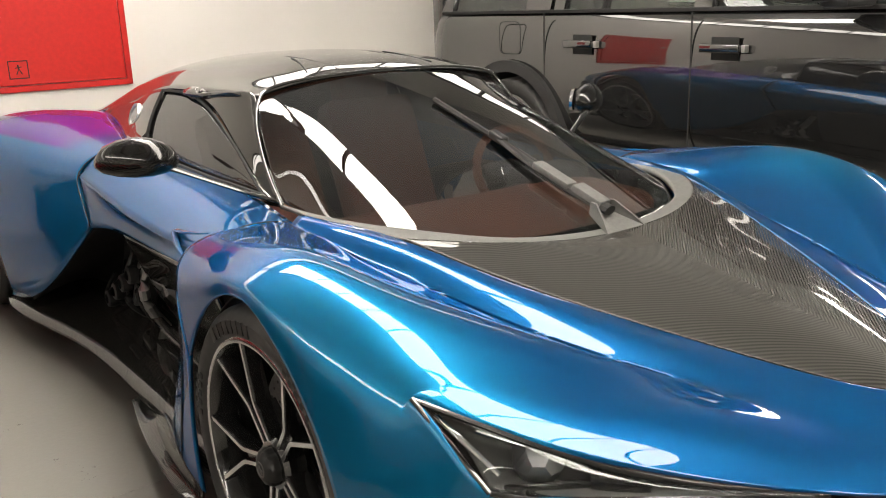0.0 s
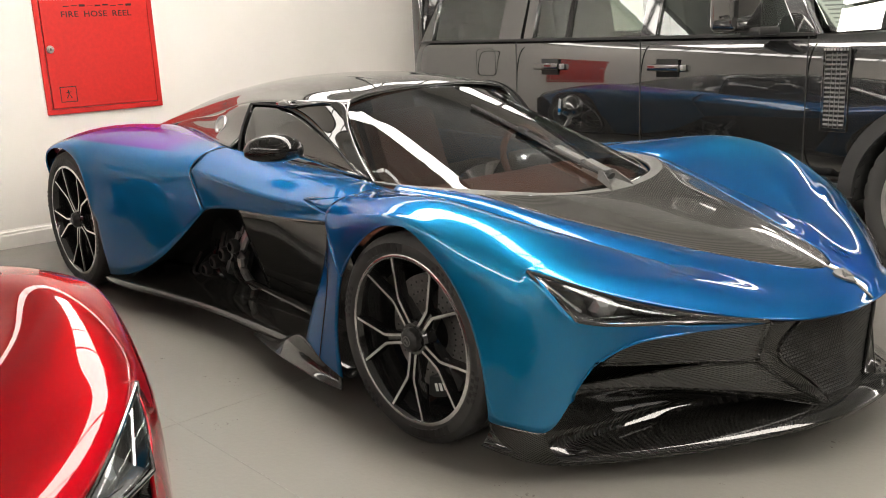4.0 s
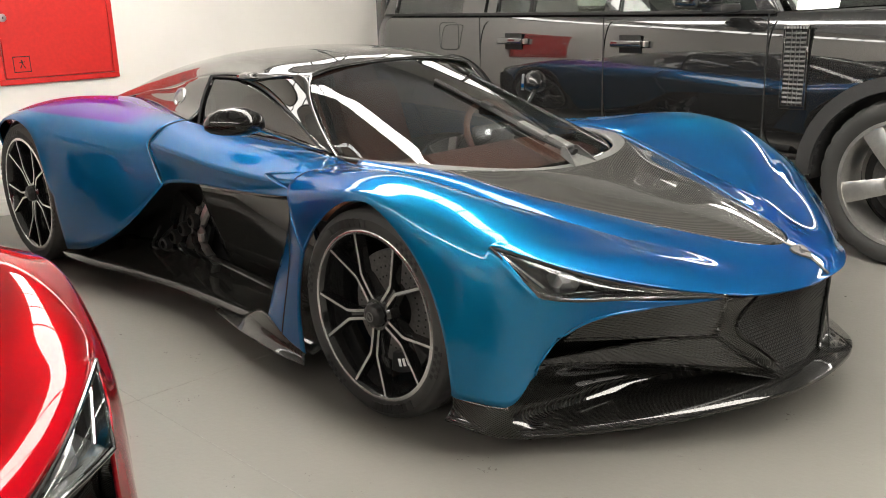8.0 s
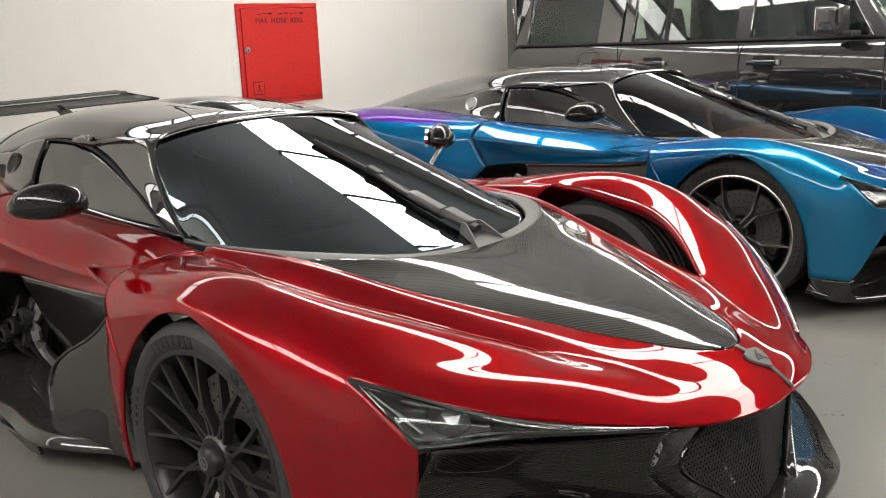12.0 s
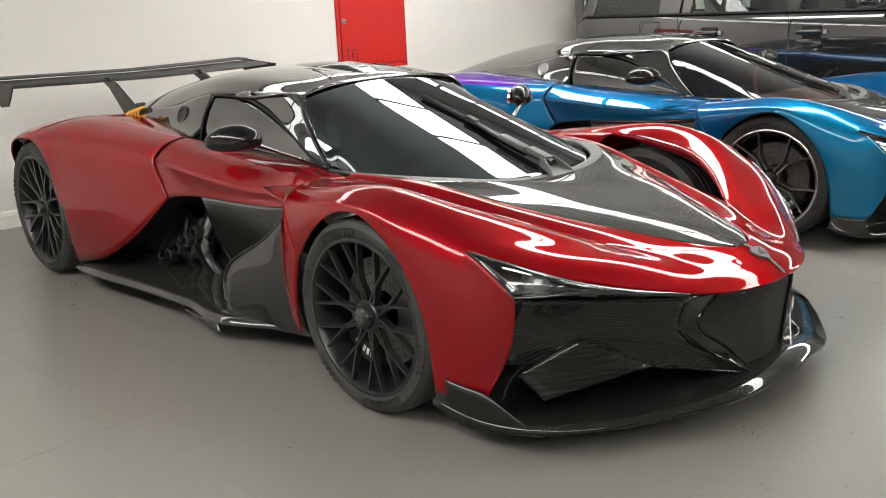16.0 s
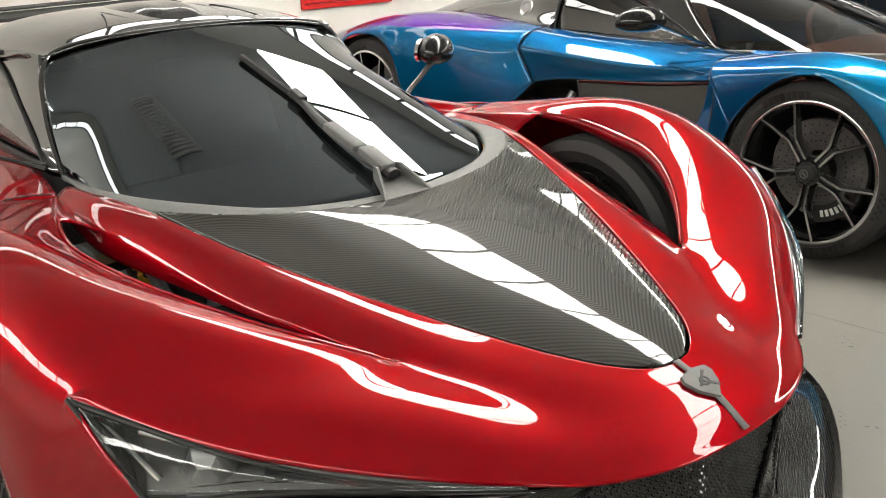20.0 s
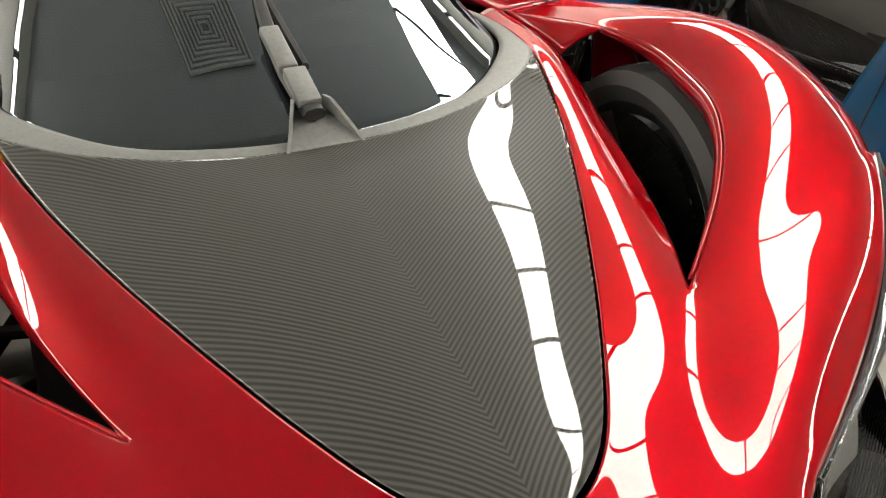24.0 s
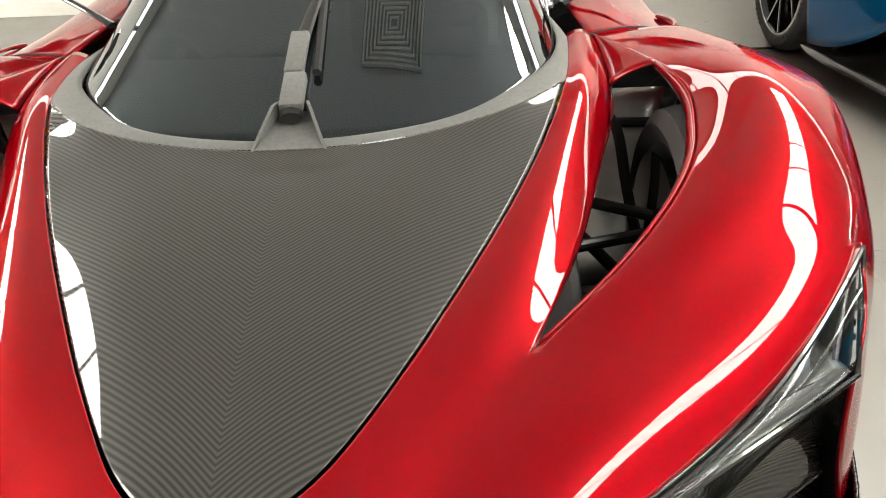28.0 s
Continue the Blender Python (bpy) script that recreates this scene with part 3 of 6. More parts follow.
    # black dots on the disc face paint the dark of drilled holes
    holes = []
    for k in range(36):
        for j in range(3):
            a = (k + j * 0.33) * math.tau / 36
            q = 0.105 + j * 0.03
            holes.append(moved(lathe_bm([(0.0, -0.1035), (0.0035, -0.1035), (0.0035, -0.106)], 6), Matrix.Translation((q * math.cos(a), 0, q * math.sin(a)))))
    part("drill_hole", join_bm(holes), MATT_BLACK, disc)["kind"] = "stuff"
    outline = [(0.20 * math.cos(a), 0.20 * math.sin(a)) for a in np.linspace(-0.5, 0.5, 8)] + [(0.135 * math.cos(a), 0.135 * math.sin(a)) for a in np.linspace(0.45, -0.45, 8)]
    cal = part("brake_caliper", moved(prism_bm(outline, "y", -0.16, -0.075, 0.006), Matrix.Rotation(radians(-118 if style == "blue" else -60), 4, "Y").inverted()), SATIN_BLACK, hub, "black brake caliper with pale marks")
    for i in range(5):
        bm = moved(box_bm(0.155, 0.18, -0.0775, -0.074, -0.006, 0.006), Matrix.Rotation(radians(-118 if style == "blue" else -60), 4, "Y").inverted() @ Matrix.Rotation((i - 2) * 0.12, 4, "Y"))
        part("mark", bm, WHITE_PLASTIC, cal)
    return hub


def R(*pts):
    return [tuple(p) for p in pts]


def sports_car(at, style, label):
    paint = BLUE if style == "blue" else RED
    red = style == "red"
    car = thing("sports_car", at, label, "car", "pair of sports cars")

    # bonnet: carbon, from the cowl to the nose
    hood = [
        R((0.104, 0, 0.664), (0.098, 0.15, 0.669), (0.056, 0.30, 0.682), (-0.018, 0.42, 0.696), (-0.118, 0.503, 0.704)),
        R((0.20, 0, 0.652), (0.185, 0.13, 0.656), (0.15, 0.27, 0.660), (0.12, 0.36, 0.659), (0.092, 0.440, 0.660)),
        R((0.38, 0, 0.617), (0.37, 0.11, 0.619), (0.345, 0.22, 0.620), (0.325, 0.29, 0.618), (0.30, 0.359, 0.616)),
        R((0.57, 0, 0.576), (0.565, 0.085, 0.577), (0.545, 0.16, 0.578), (0.525, 0.215, 0.577), (0.50, 0.267, 0.576)),
        R((0.74, 0, 0.537), (0.735, 0.05, 0.538), (0.725, 0.09, 0.538), (0.71, 0.13, 0.538), (0.70, 0.163, 0.537)),
        R((0.815, 0, 0.519), (0.813, 0.026, 0.519), (0.81, 0.05, 0.519), (0.805, 0.07, 0.519), (0.80, 0.088, 0.518)),
        R((0.842, 0, 0.511), (0.842, 0.008, 0.511), (0.841, 0.016, 0.511), (0.840, 0.024, 0.511), (0.838, 0.032, 0.511)),
    ]
    hood = [[(x, y, z + h * k) for (x, y, z), k in zip(r, (1.0, 0.94, 0.75, 0.44, 0.0))] for r, h in zip(hood, (0.009, 0.009, 0.012, 0.014, 0.010, 0.004, 0.0))]
    sheets("bonnet", [surface(full(hood), 97, 97)], CARBON, car, 0.006, "lacquered carbon-weave bonnet panel")

    # painted strips beside the bonnet, down to the nose
    c0 = R((-0.46, 0.548, 0.703), (-0.125, 0.509, 0.703), (0.088, 0.446, 0.660), (0.297, 0.364, 0.617), (0.498, 0.272, 0.577), (0.60, 0.222, 0.556), (0.70, 0.168, 0.536))
    c1 = R((-0.445, 0.606, 0.700), (-0.18, 0.603, 0.673), (0.035, 0.553, 0.636), (0.287, 0.490, 0.592), (0.571, 0.385, 0.549), (0.69, 0.315, 0.522), (0.79, 0.255, 0.493))
    mid = [((a[0] + b[0]) / 2, (a[1] + b[1]) / 2, (a[2] + b[2]) / 2 + k) for a, b, k in zip(c0, c1, (0.014, 0.016, 0.016, 0.014, 0.010, 0.005, 0.0))]
    mid[-1] = (0.748, 0.211, 0.518)
    rows = [list(r) for r in zip(c0, mid, c1)]
    strip = surface(rows, 73, 31)
    inner, inner_front = strip[:49], strip[48:]
    # front apron between the valley and the headlight
    apron_rows = [
        R((0.571, 0.385, 0.549), (0.55, 0.52, 0.580), (0.505, 0.68, 0.604), (0.425, 0.871, 0.618)),
        R((0.69, 0.315, 0.522), (0.685, 0.44, 0.543), (0.665, 0.565, 0.550), (0.615, 0.715, 0.537)),
        R((0.79, 0.255, 0.493), (0.832, 0.308, 0.474), (0.86, 0.372, 0.440)),
    ]
    # rounded nose across the middle
    nose_up = [
        R((0.846, 0, 0.509), (0.838, 0.046, 0.511), (0.808, 0.090, 0.517), (0.76, 0.132, 0.526), (0.70, 0.168, 0.536)),
        R((0.887, 0, 0.494), (0.878, 0.060, 0.496), (0.85, 0.115, 0.501), (0.805, 0.168, 0.508), (0.748, 0.211, 0.518)),
        R((0.930, 0, 0.475), (0.922, 0.075, 0.476), (0.895, 0.143, 0.479), (0.85, 0.205, 0.485), (0.79, 0.255, 0.493)),
    ]
    nose_low = [
        nose_up[2],
        R((0.968, 0, 0.453), (0.961, 0.092, 0.454), (0.936, 0.175, 0.457), (0.893, 0.247, 0.463), (0.832, 0.308, 0.474)),
        R((0.990, 0, 0.430), (0.984, 0.105, 0.430), (0.960, 0.200, 0.431), (0.918, 0.292, 0.435), (0.86, 0.372, 0.440)),
    ]
    nose = surface(full(nose_up + nose_low[1:]), 61, 41)
    inner_front[-1] = nose[:31, -1]
    chin = nose[30:, -1]

    # fender top from the inner edge over the ridge to the shoulder
    top_rows = [
        R((-0.445, 0.612, 0.700), (-0.445, 0.70, 0.712), (-0.45, 0.80, 0.712), (-0.455, 0.885, 0.678)),
        R((-0.19, 0.625, 0.700), (-0.22, 0.73, 0.732), (-0.24, 0.83, 0.738), (-0.25, 0.915, 0.705)),
        R((0.012, 0.705, 0.701), (0.005, 0.770, 0.745), (0.0, 0.845, 0.761), (0.0, 0.925, 0.731)),
        R((0.115, 0.702, 0.697), (0.13, 0.770, 0.737), (0.145, 0.845, 0.747), (0.15, 0.922, 0.710)),
        R((0.24, 0.669, 0.681), (0.265, 0.745, 0.711), (0.285, 0.825, 0.712), (0.29, 0.905, 0.669)),
        R((0.42, 0.552, 0.624), (0.410, 0.65, 0.656), (0.395, 0.77, 0.664), (0.37, 0.888, 0.641)),
        R((0.571, 0.385, 0.549), (0.55, 0.52, 0.580), (0.505, 0.68, 0.604), (0.425, 0.871, 0.618)),
    ]
    # fender flank from the shoulder to the arch
    flank_rows = [
        R((-0.455, 0.885, 0.678), (-0.40, 0.932, 0.61), (-0.318, 0.95, 0.48)),
        R((-0.25, 0.915, 0.705), (-0.235, 0.945, 0.675), (-0.215, 0.955, 0.60)),
        R((0.0, 0.925, 0.733), (0.0, 0.952, 0.718), (0.0, 0.96, 0.698)),
        R((0.15, 0.922, 0.712), (0.14, 0.95, 0.69), (0.117, 0.96, 0.655)),
        R((0.29, 0.905, 0.671), (0.27, 0.942, 0.62), (0.225, 0.96, 0.565)),
        R((0.37, 0.888, 0.640), (0.365, 0.932, 0.53), (0.31, 0.956, 0.41)),
        R((0.425, 0.871, 0.618), (0.415, 0.915, 0.43), (0.345, 0.95, 0.18)),
    ]
    # crown and flank are one rounded skin; the apron and the corner run on from it
    if red:
        top_rows[1][0], top_rows[2][0] = (-0.155, 0.690, 0.722), (0.006, 0.716, 0.711)
        skin = surface([t + f[1:] for t, f in zip(top_rows, flank_rows)], 73, 51)
        valley = []
    else:
        inn = [c1[0], c1[1], c1[2], (0.19, 0.516, 0.608), (0.30, 0.487, 0.590), (0.46, 0.428, 0.564), c1[4]]
        low = [((a[0] + b[0][0]) / 2, (a[1] + b[0][1]) / 2, (a[2] + b[0][2]) / 2 - 0.004) for a, b in zip(inn, top_rows)]
        low[-1] = tuple(0.5 * (np.array(inn[-1]) + np.array(top_rows[-1][0])) + [0.0002, 0.0002, 0])
        wide = surface([[a, q] + t + f[1:] for a, q, t, f in zip(inn, low, top_rows, flank_rows)], 73, 71)
        valley, skin = [wide[:, :21]], wide[:, 20:]
    top, flank = skin[:, :31], skin[:, 30:]
    ahead = [spline(r, 31) for r in apron_rows[1:]]
    apron = np.stack([spline([skin[48, j], skin[60, j], skin[72, j], ahead[0][j], ahead[1][j]], 49)[24:] for j in range(31)], 1)
    shift = inner_front[:, -1] - apron[:, 0]
    for j in range(8):
        apron[:, j] += shift * (1 - j / 8)
    shift = chin - apron[-1]
    for i in range(6):
        apron[-1 - i] += shift * (1 - i / 6)
    corner_rows = [
        R((0.425, 0.871, 0.618), (0.415, 0.915, 0.43), (0.345, 0.95, 0.18)),
        R((0.505, 0.858, 0.555), (0.492, 0.885, 0.38), (0.425, 0.926, 0.175)),
        R((0.568, 0.829, 0.490), (0.558, 0.836, 0.34), (0.497, 0.886, 0.17)),
    ]
    if not red:
        corner_rows += [
            R((0.625, 0.758, 0.479), (0.615, 0.770, 0.420), (0.572, 0.815, 0.325)),
            R((0.70, 0.656, 0.464), (0.690, 0.672, 0.448), (0.660, 0.718, 0.422)),
            R((0.78, 0.53, 0.447), (0.775, 0.540, 0.441), (0.762, 0.560, 0.434)),
            R((0.86, 0.380, 0.434), (0.858, 0.381, 0.432), (0.856, 0.382, 0.430)),
        ]
    past = [spline(r, 21) for r in corner_rows[1:]]
    corner = np.stack([spline([skin[48, 30 + j], skin[60, 30 + j], skin[72, 30 + j]] + [r[j] for r in past], 16 + 8 * len(past) + 1)[16:] for j in range(21)], 1)
    flip = np.array([1, -1, 1])
    halves = [inner, inner_front, apron, top, flank, corner] + valley
    if red:
        c2 = R((-0.445, 0.609, 0.694), (-0.18, 0.614, 0.632), (0.035, 0.561, 0.604), (0.287, 0.494, 0.577), (0.571, 0.386, 0.547))
        roll = [((a[0] + b[0]) / 2, (a[1] + b[1]) / 2 + 0.006, (a[2] + b[2]) / 2 + 0.003) for a, b in zip(c1[:5], c2)]
        halves.append(surface([list(r) for r in zip(c1[:5], roll, c2)], 49, 7))
        rim = skin[12:, 0]
        ease = np.interp(np.linspace(0, 5, len(rim)), range(6), (0.3, 0.8, 1.0, 1.0, 0.8, 0.0))[:, None]
        lip = np.stack([rim, rim - ease * [0.004, 0.010, 0.014], rim - ease * [0.002, 0.006, 0.034]], 1)
        both("fender_lip", [lip], paint, car, 0.005, "rolled edge of the open fender")
    shell = [nose] + halves + [(g * flip)[:, ::-1] for g in halves]
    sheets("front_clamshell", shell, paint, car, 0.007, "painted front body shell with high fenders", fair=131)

    # rear part of the fender behind the wheel
    if red:
        blade_rows = [
            R((-0.455, 0.885, 0.678), (-0.40, 0.932, 0.61), (-0.318, 0.95, 0.48)),
            R((-0.50, 0.885, 0.55), (-0.43, 0.93, 0.47), (-0.345, 0.95, 0.38)),
            R((-0.475, 0.91, 0.40), (-0.42, 0.93, 0.35), (-0.36, 0.945, 0.28)),
            R((-0.42, 0.925, 0.235), (-0.39, 0.932, 0.22), (-0.355, 0.938, 0.20)),
        ]
    else:
        blade_rows = [
            R((-0.455, 0.885, 0.678), (-0.40, 0.932, 0.61), (-0.318, 0.95, 0.48)),
            R((-0.47, 0.895, 0.53), (-0.42, 0.93, 0.45), (-0.355, 0.945, 0.38)),
            R((-0.56, 0.90, 0.33), (-0.47, 0.93, 0.27), (-0.38, 0.94, 0.24)),
            R((-0.63, 0.905, 0.165), (-0.51, 0.93, 0.13), (-0.375, 0.935, 0.105)),
        ]
    blade = surface(blade_rows, 25, 13)
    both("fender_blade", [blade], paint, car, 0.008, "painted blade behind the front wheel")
    if not red:
        for m in (1, -1):
            part("panel_gap", tube_bm([(x, m * (y + 0.001), z) for x, y, z in blade[:, 6]], 0.0022, 6), MATT_BLACK, car)
    # valley between bonnet strip and fender
    if red:
        a, b = strip[:13, -1], skin[:13, 0]
        val = np.stack([a * (1 - q) + b * q + [0, 0, 0.03 * q * (1 - q)] for q in np.linspace(0, 1, 9)], 1)
        both("fender_valley", [val], paint, car, 0.006)

    # windscreen and its grey cowl
    foot = spline(R((0.072, 0, 0), (0.058, 0.16, 0), (0.01, 0.3, 0), (-0.085, 0.395, 0), (-0.24, 0.482, 0), (-0.47, 0.523, 0), (-0.66, 0.523, 0)), 31)
    head = spline(R((-0.925, 0, 0), (-0.924, 0.13, 0), (-0.922, 0.24, 0), (-0.919, 0.325, 0), (-0.913, 0.395, 0), (-0.909, 0.430, 0), (-0.905, 0.453, 0)), 31)
    fall_x = [-0.93, -0.905, -0.86, -0.80, -0.73, -0.66, -0.50, -0.237, -0.085, 0.01, 0.08]
    fall_a = [0.0, 0.0, 10.5, 20.0, 26.0, 29.0, 19.0, 9.0, 4.0, 0.0, 0.0]
    pane = []
    for u in np.linspace(0, 1, 41):
        row = []
        for k in range(31):
            x = foot[k, 0] * (1 - u) + head[k, 0] * u
            y = foot[k, 1] * (1 - u) + head[k, 1] * u + 0.048 * u * (1 - u) * (k / 30) ** 2
            row.append((x, y, 0.677 + (0.072 - x) * 0.336 - np.interp(-x, [-q for q in fall_x[::-1]], fall_a[::-1]) * y**8 - np.interp(x, [-0.6, -0.2, 0.07], [0.20, 0.25, 0.24]) * y * y))
        pane.append(row)
    for _ in range(6):
        g = np.array(pane)
        g[1:-1, 1:-1, 2] = 0.5 * g[1:-1, 1:-1, 2] + 0.125 * (g[:-2, 1:-1, 2] + g[2:, 1:-1, 2] + g[1:-1, :-2, 2] + g[1:-1, 2:, 2])
        pane = g
    pane = np.concatenate([pane[:, :0:-1] * [1, -1, 1], pane], 1)
    sheets("windscreen", [pane], DARK_SCREEN if red else SCREEN_GLASS, car, 0.005, "large dark-tinted curved windscreen").visible_shadow = False
    half = spline(R((-0.655, 0.524, 0.697), (-0.742, 0.514, 0.776), (-0.812, 0.497, 0.848), (-0.868, 0.475, 0.920), (-0.900, 0.440, 0.972), (-0.915, 0.385, 0.993), (-0.922, 0.24, 1.008), (-0.926, 0.12, 1.013), (-0.928, 0, 1.0145)), 41)
    ring = np.concatenate([half[:-1] * [1, -1, 1], half[::-1]])
    part("screen_frame", tube_bm(ring, 0.0075, 10, False, 0.7), CARBON_ROOF, car, "rounded black lacquered frame round the windscreen", True)
    cowl_out = R((0.106, 0, 0.662), (0.100, 0.15, 0.668), (0.058, 0.30, 0.681), (-0.016, 0.421, 0.695), (-0.125, 0.507, 0.703), (-0.46, 0.546, 0.703), (-0.655, 0.530, 0.697))
    cowl_in = R((0.072, 0, 0.676), (0.058, 0.16, 0.681), (0.010, 0.30, 0.691), (-0.085, 0.397, 0.702), (-0.237, 0.485, 0.709), (-0.50, 0.525, 0.704), (-0.66, 0.523, 0.700))
    cowl_mid = [((a[0] + b[0]) / 2, (a[1] + b[1]) / 2, (a[2] + b[2]) / 2 + 0.003) for a, b in zip(cowl_out, cowl_in)]
    cowl = [cowl_out, cowl_mid, cowl_in]
    sheets("cowl", [surface(full(cowl), 7, 85)], COWL_GREY, car, 0.012, "matt grey moulded cowl round the windscreen foot")

    # roof, pillars and quarter panels: carbon
    roof = [
        R((-0.915, 0, 1.012), (-0.915, 0.15, 1.010), (-0.912, 0.28, 1.003), (-0.905, 0.38, 0.990), (-0.895, 0.456, 0.974)),
        R((-1.02, 0, 1.040), (-1.02, 0.16, 1.037), (-1.03, 0.29, 1.027), (-1.04, 0.39, 1.009), (-1.05, 0.470, 0.975)),
        R((-1.25, 0, 1.062), (-1.25, 0.16, 1.058), (-1.26, 0.30, 1.043), (-1.27, 0.40, 1.018), (-1.28, 0.480, 0.972)),
        R((-1.60, 0, 1.060), (-1.60, 0.16, 1.056), (-1.60, 0.29, 1.043), (-1.60, 0.39, 1.015), (-1.60, 0.472, 0.957)),
        R((-2.0, 0, 1.022), (-2.0, 0.15, 1.015), (-2.0, 0.27, 0.996), (-2.0, 0.365, 0.958), (-2.0, 0.445, 0.880)),
        R((-2.45, 0, 0.940), (-2.45, 0.14, 0.932), (-2.45, 0.25, 0.912), (-2.45, 0.335, 0.868), (-2.45, 0.41, 0.822)),
        R((-2.9, 0, 0.815), (-2.9, 0.14, 0.810), (-2.9, 0.24, 0.798), (-2.9, 0.32, 0.778), (-2.9, 0.39, 0.750)),
        R((-3.3, 0, 0.720), (-3.3, 0.14, 0.718), (-3.3, 0.23, 0.712), (-3.3, 0.31, 0.704), (-3.3, 0.38, 0.694)),
    ]
    sheets("roof", [surface(full(roof), 72, 41)], CARBON_ROOF, car, 0.008, "black lacquered carbon roof and engine cover")
    # pillar between windscreen and side window, from its foot over the door glass to the quarter
    pillar = [
        R((-0.66, 0.524, 0.700), (-0.68, 0.535, 0.708), (-0.70, 0.546, 0.720)),
        R((-0.735, 0.514, 0.770), (-0.79, 0.528, 0.775), (-0.84, 0.533, 0.785)),
        R((-0.805, 0.498, 0.842), (-0.89, 0.510, 0.850), (-0.97, 0.515, 0.860)),
        R((-0.865, 0.478, 0.916), (-0.98, 0.492, 0.915), (-1.10, 0.495, 0.915)),
        R((-0.905, 0.456, 0.975), (-1.06, 0.477, 0.968), (-1.24, 0.484, 0.950)),
        R((-1.05, 0.469, 0.969), (-1.22, 0.480, 0.966), (-1.42, 0.478, 0.956)),
        R((-1.30, 0.478, 0.966), (-1.45, 0.476, 0.961), (-1.575, 0.472, 0.953)),
    ]
    both("pillar", [surface(pillar, 40, 13)], CARBON_ROOF, car, 0.02, "black carbon windscreen pillar")
    quarter = [
        R((-1.56, 0.474, 0.960), (-1.575, 0.500, 0.90), (-1.575, 0.535, 0.83), (-1.575, 0.606, 0.778)),
        R((-1.72, 0.467, 0.942), (-1.73, 0.492, 0.89), (-1.74, 0.52, 0.835), (-1.75, 0.575, 0.786)),
        R((-1.95, 0.450, 0.890), (-1.95, 0.472, 0.862), (-1.95, 0.492, 0.83), (-1.95, 0.522, 0.798)),
        R((-2.2, 0.428, 0.862), (-2.2, 0.44, 0.85), (-2.2, 0.45, 0.835), (-2.2, 0.468, 0.812)),
        R((-2.42, 0.412, 0.825), (-2.42, 0.418, 0.822), (-2.42, 0.425, 0.818), (-2.42, 0.43, 0.812)),
    ]
    both("quarter_panel", [surface(quarter, 30, 13)], CARBON_ROOF, car, 0.008, "black carbon quarter panel")
    side_glass = [
        R((-0.70, 0.543, 0.716), (-0.72, 0.542, 0.728), (-0.735, 0.540, 0.738)),
        R((-0.98, 0.552, 0.724), (-0.99, 0.541, 0.79), (-1.00, 0.513, 0.862)),
        R((-1.27, 0.558, 0.738), (-1.275, 0.535, 0.84), (-1.28, 0.482, 0.945)),
        R((-1.57, 0.560, 0.750), (-1.575, 0.530, 0.85), (-1.58, 0.470, 0.953)),
    ]
    for m in (False, True):
        g = sheets("side_window", [surface(side_glass, 24, 13)], SIDE_GLASS, car, 0.005, "dark tinted side window", m)
        sgn = -1 if m else 1
        edge = spline([(-0.72, sgn * 0.548, 0.722), (-0.98, sgn * 0.518, 0.862), (-1.26, sgn * 0.486, 0.947), (-1.57, sgn * 0.474, 0.955)], 22)
        part("window_seal", tube_bm(edge, 0.005, 6), MATT_BLACK, g, "", True)
        edge = spline([(-1.577, sgn * 0.474, 0.957), (-1.576, sgn * 0.534, 0.85), (-1.573, sgn * 0.565, 0.752)], 12)
        part("window_seal", tube_bm(edge, 0.006, 6), MATT_BLACK, g, "", True)
        edge = spline([(-0.70, sgn * 0.552, 0.722), (-1.0, sgn * 0.563, 0.730), (-1.57, sgn * 0.570, 0.754)], 16)
        part("window_seal", tube_bm(edge, 0.008, 6), MATT_BLACK, g, "", True)
        port = part("filler_port", moved(lathe_bm([(0.0, 0.004), (0.030, 0.004), (0.034, 0.009), (0.042, 0.010), (0.046, 0.0), (0.046, -0.03), (0.0, -0.03)], 40), pose(-1.826, sgn * 0.498, 0.852, 22 * sgn, 0, 2 * sgn) @ Matrix.Rotation(0 if sgn > 0 else math.pi, 4, "Z")), SATIN_BLACK if red else STEEL, car, "round filler port in the quarter panel", True)

    # doors: painted upper, carbon lower
    door = [
        R((-0.455, 0.600, 0.700), (-0.455, 0.72, 0.708), (-0.455, 0.84, 0.672), (-0.47, 0.862, 0.63)),
        R((-0.75, 0.572, 0.722), (-0.75, 0.70, 0.714), (-0.75, 0.826, 0.652), (-0.74, 0.825, 0.597)),
        R((-1.10, 0.575, 0.738), (-1.10, 0.70, 0.728), (-1.10, 0.815, 0.660), (-1.08, 0.800, 0.574)),
        R((-1.40, 0.590, 0.758), (-1.40, 0.70, 0.746), (-1.40, 0.800, 0.682), (-1.36, 0.79, 0.556)),
        R((-1.60, 0.612, 0.778), (-1.60, 0.70, 0.764), (-1.605, 0.789, 0.695), (-1.50, 0.80, 0.535)),
    ]
    up = [r[:3] for r in door]
    dn = [[r[2], ((r[2][0] + r[3][0]) / 2, (r[2][1] + r[3][1]) / 2 - (0.0 if r is door[-1] else 0.006), (r[2][2] + r[3][2]) / 2), r[3]] for r in door]
    both("door_skin", [surface(up, 40, 15)], paint, car, 0.008, "painted upper door skin")
    both("door_band", [surface(dn, 40, 9)], paint, car, 0.008)
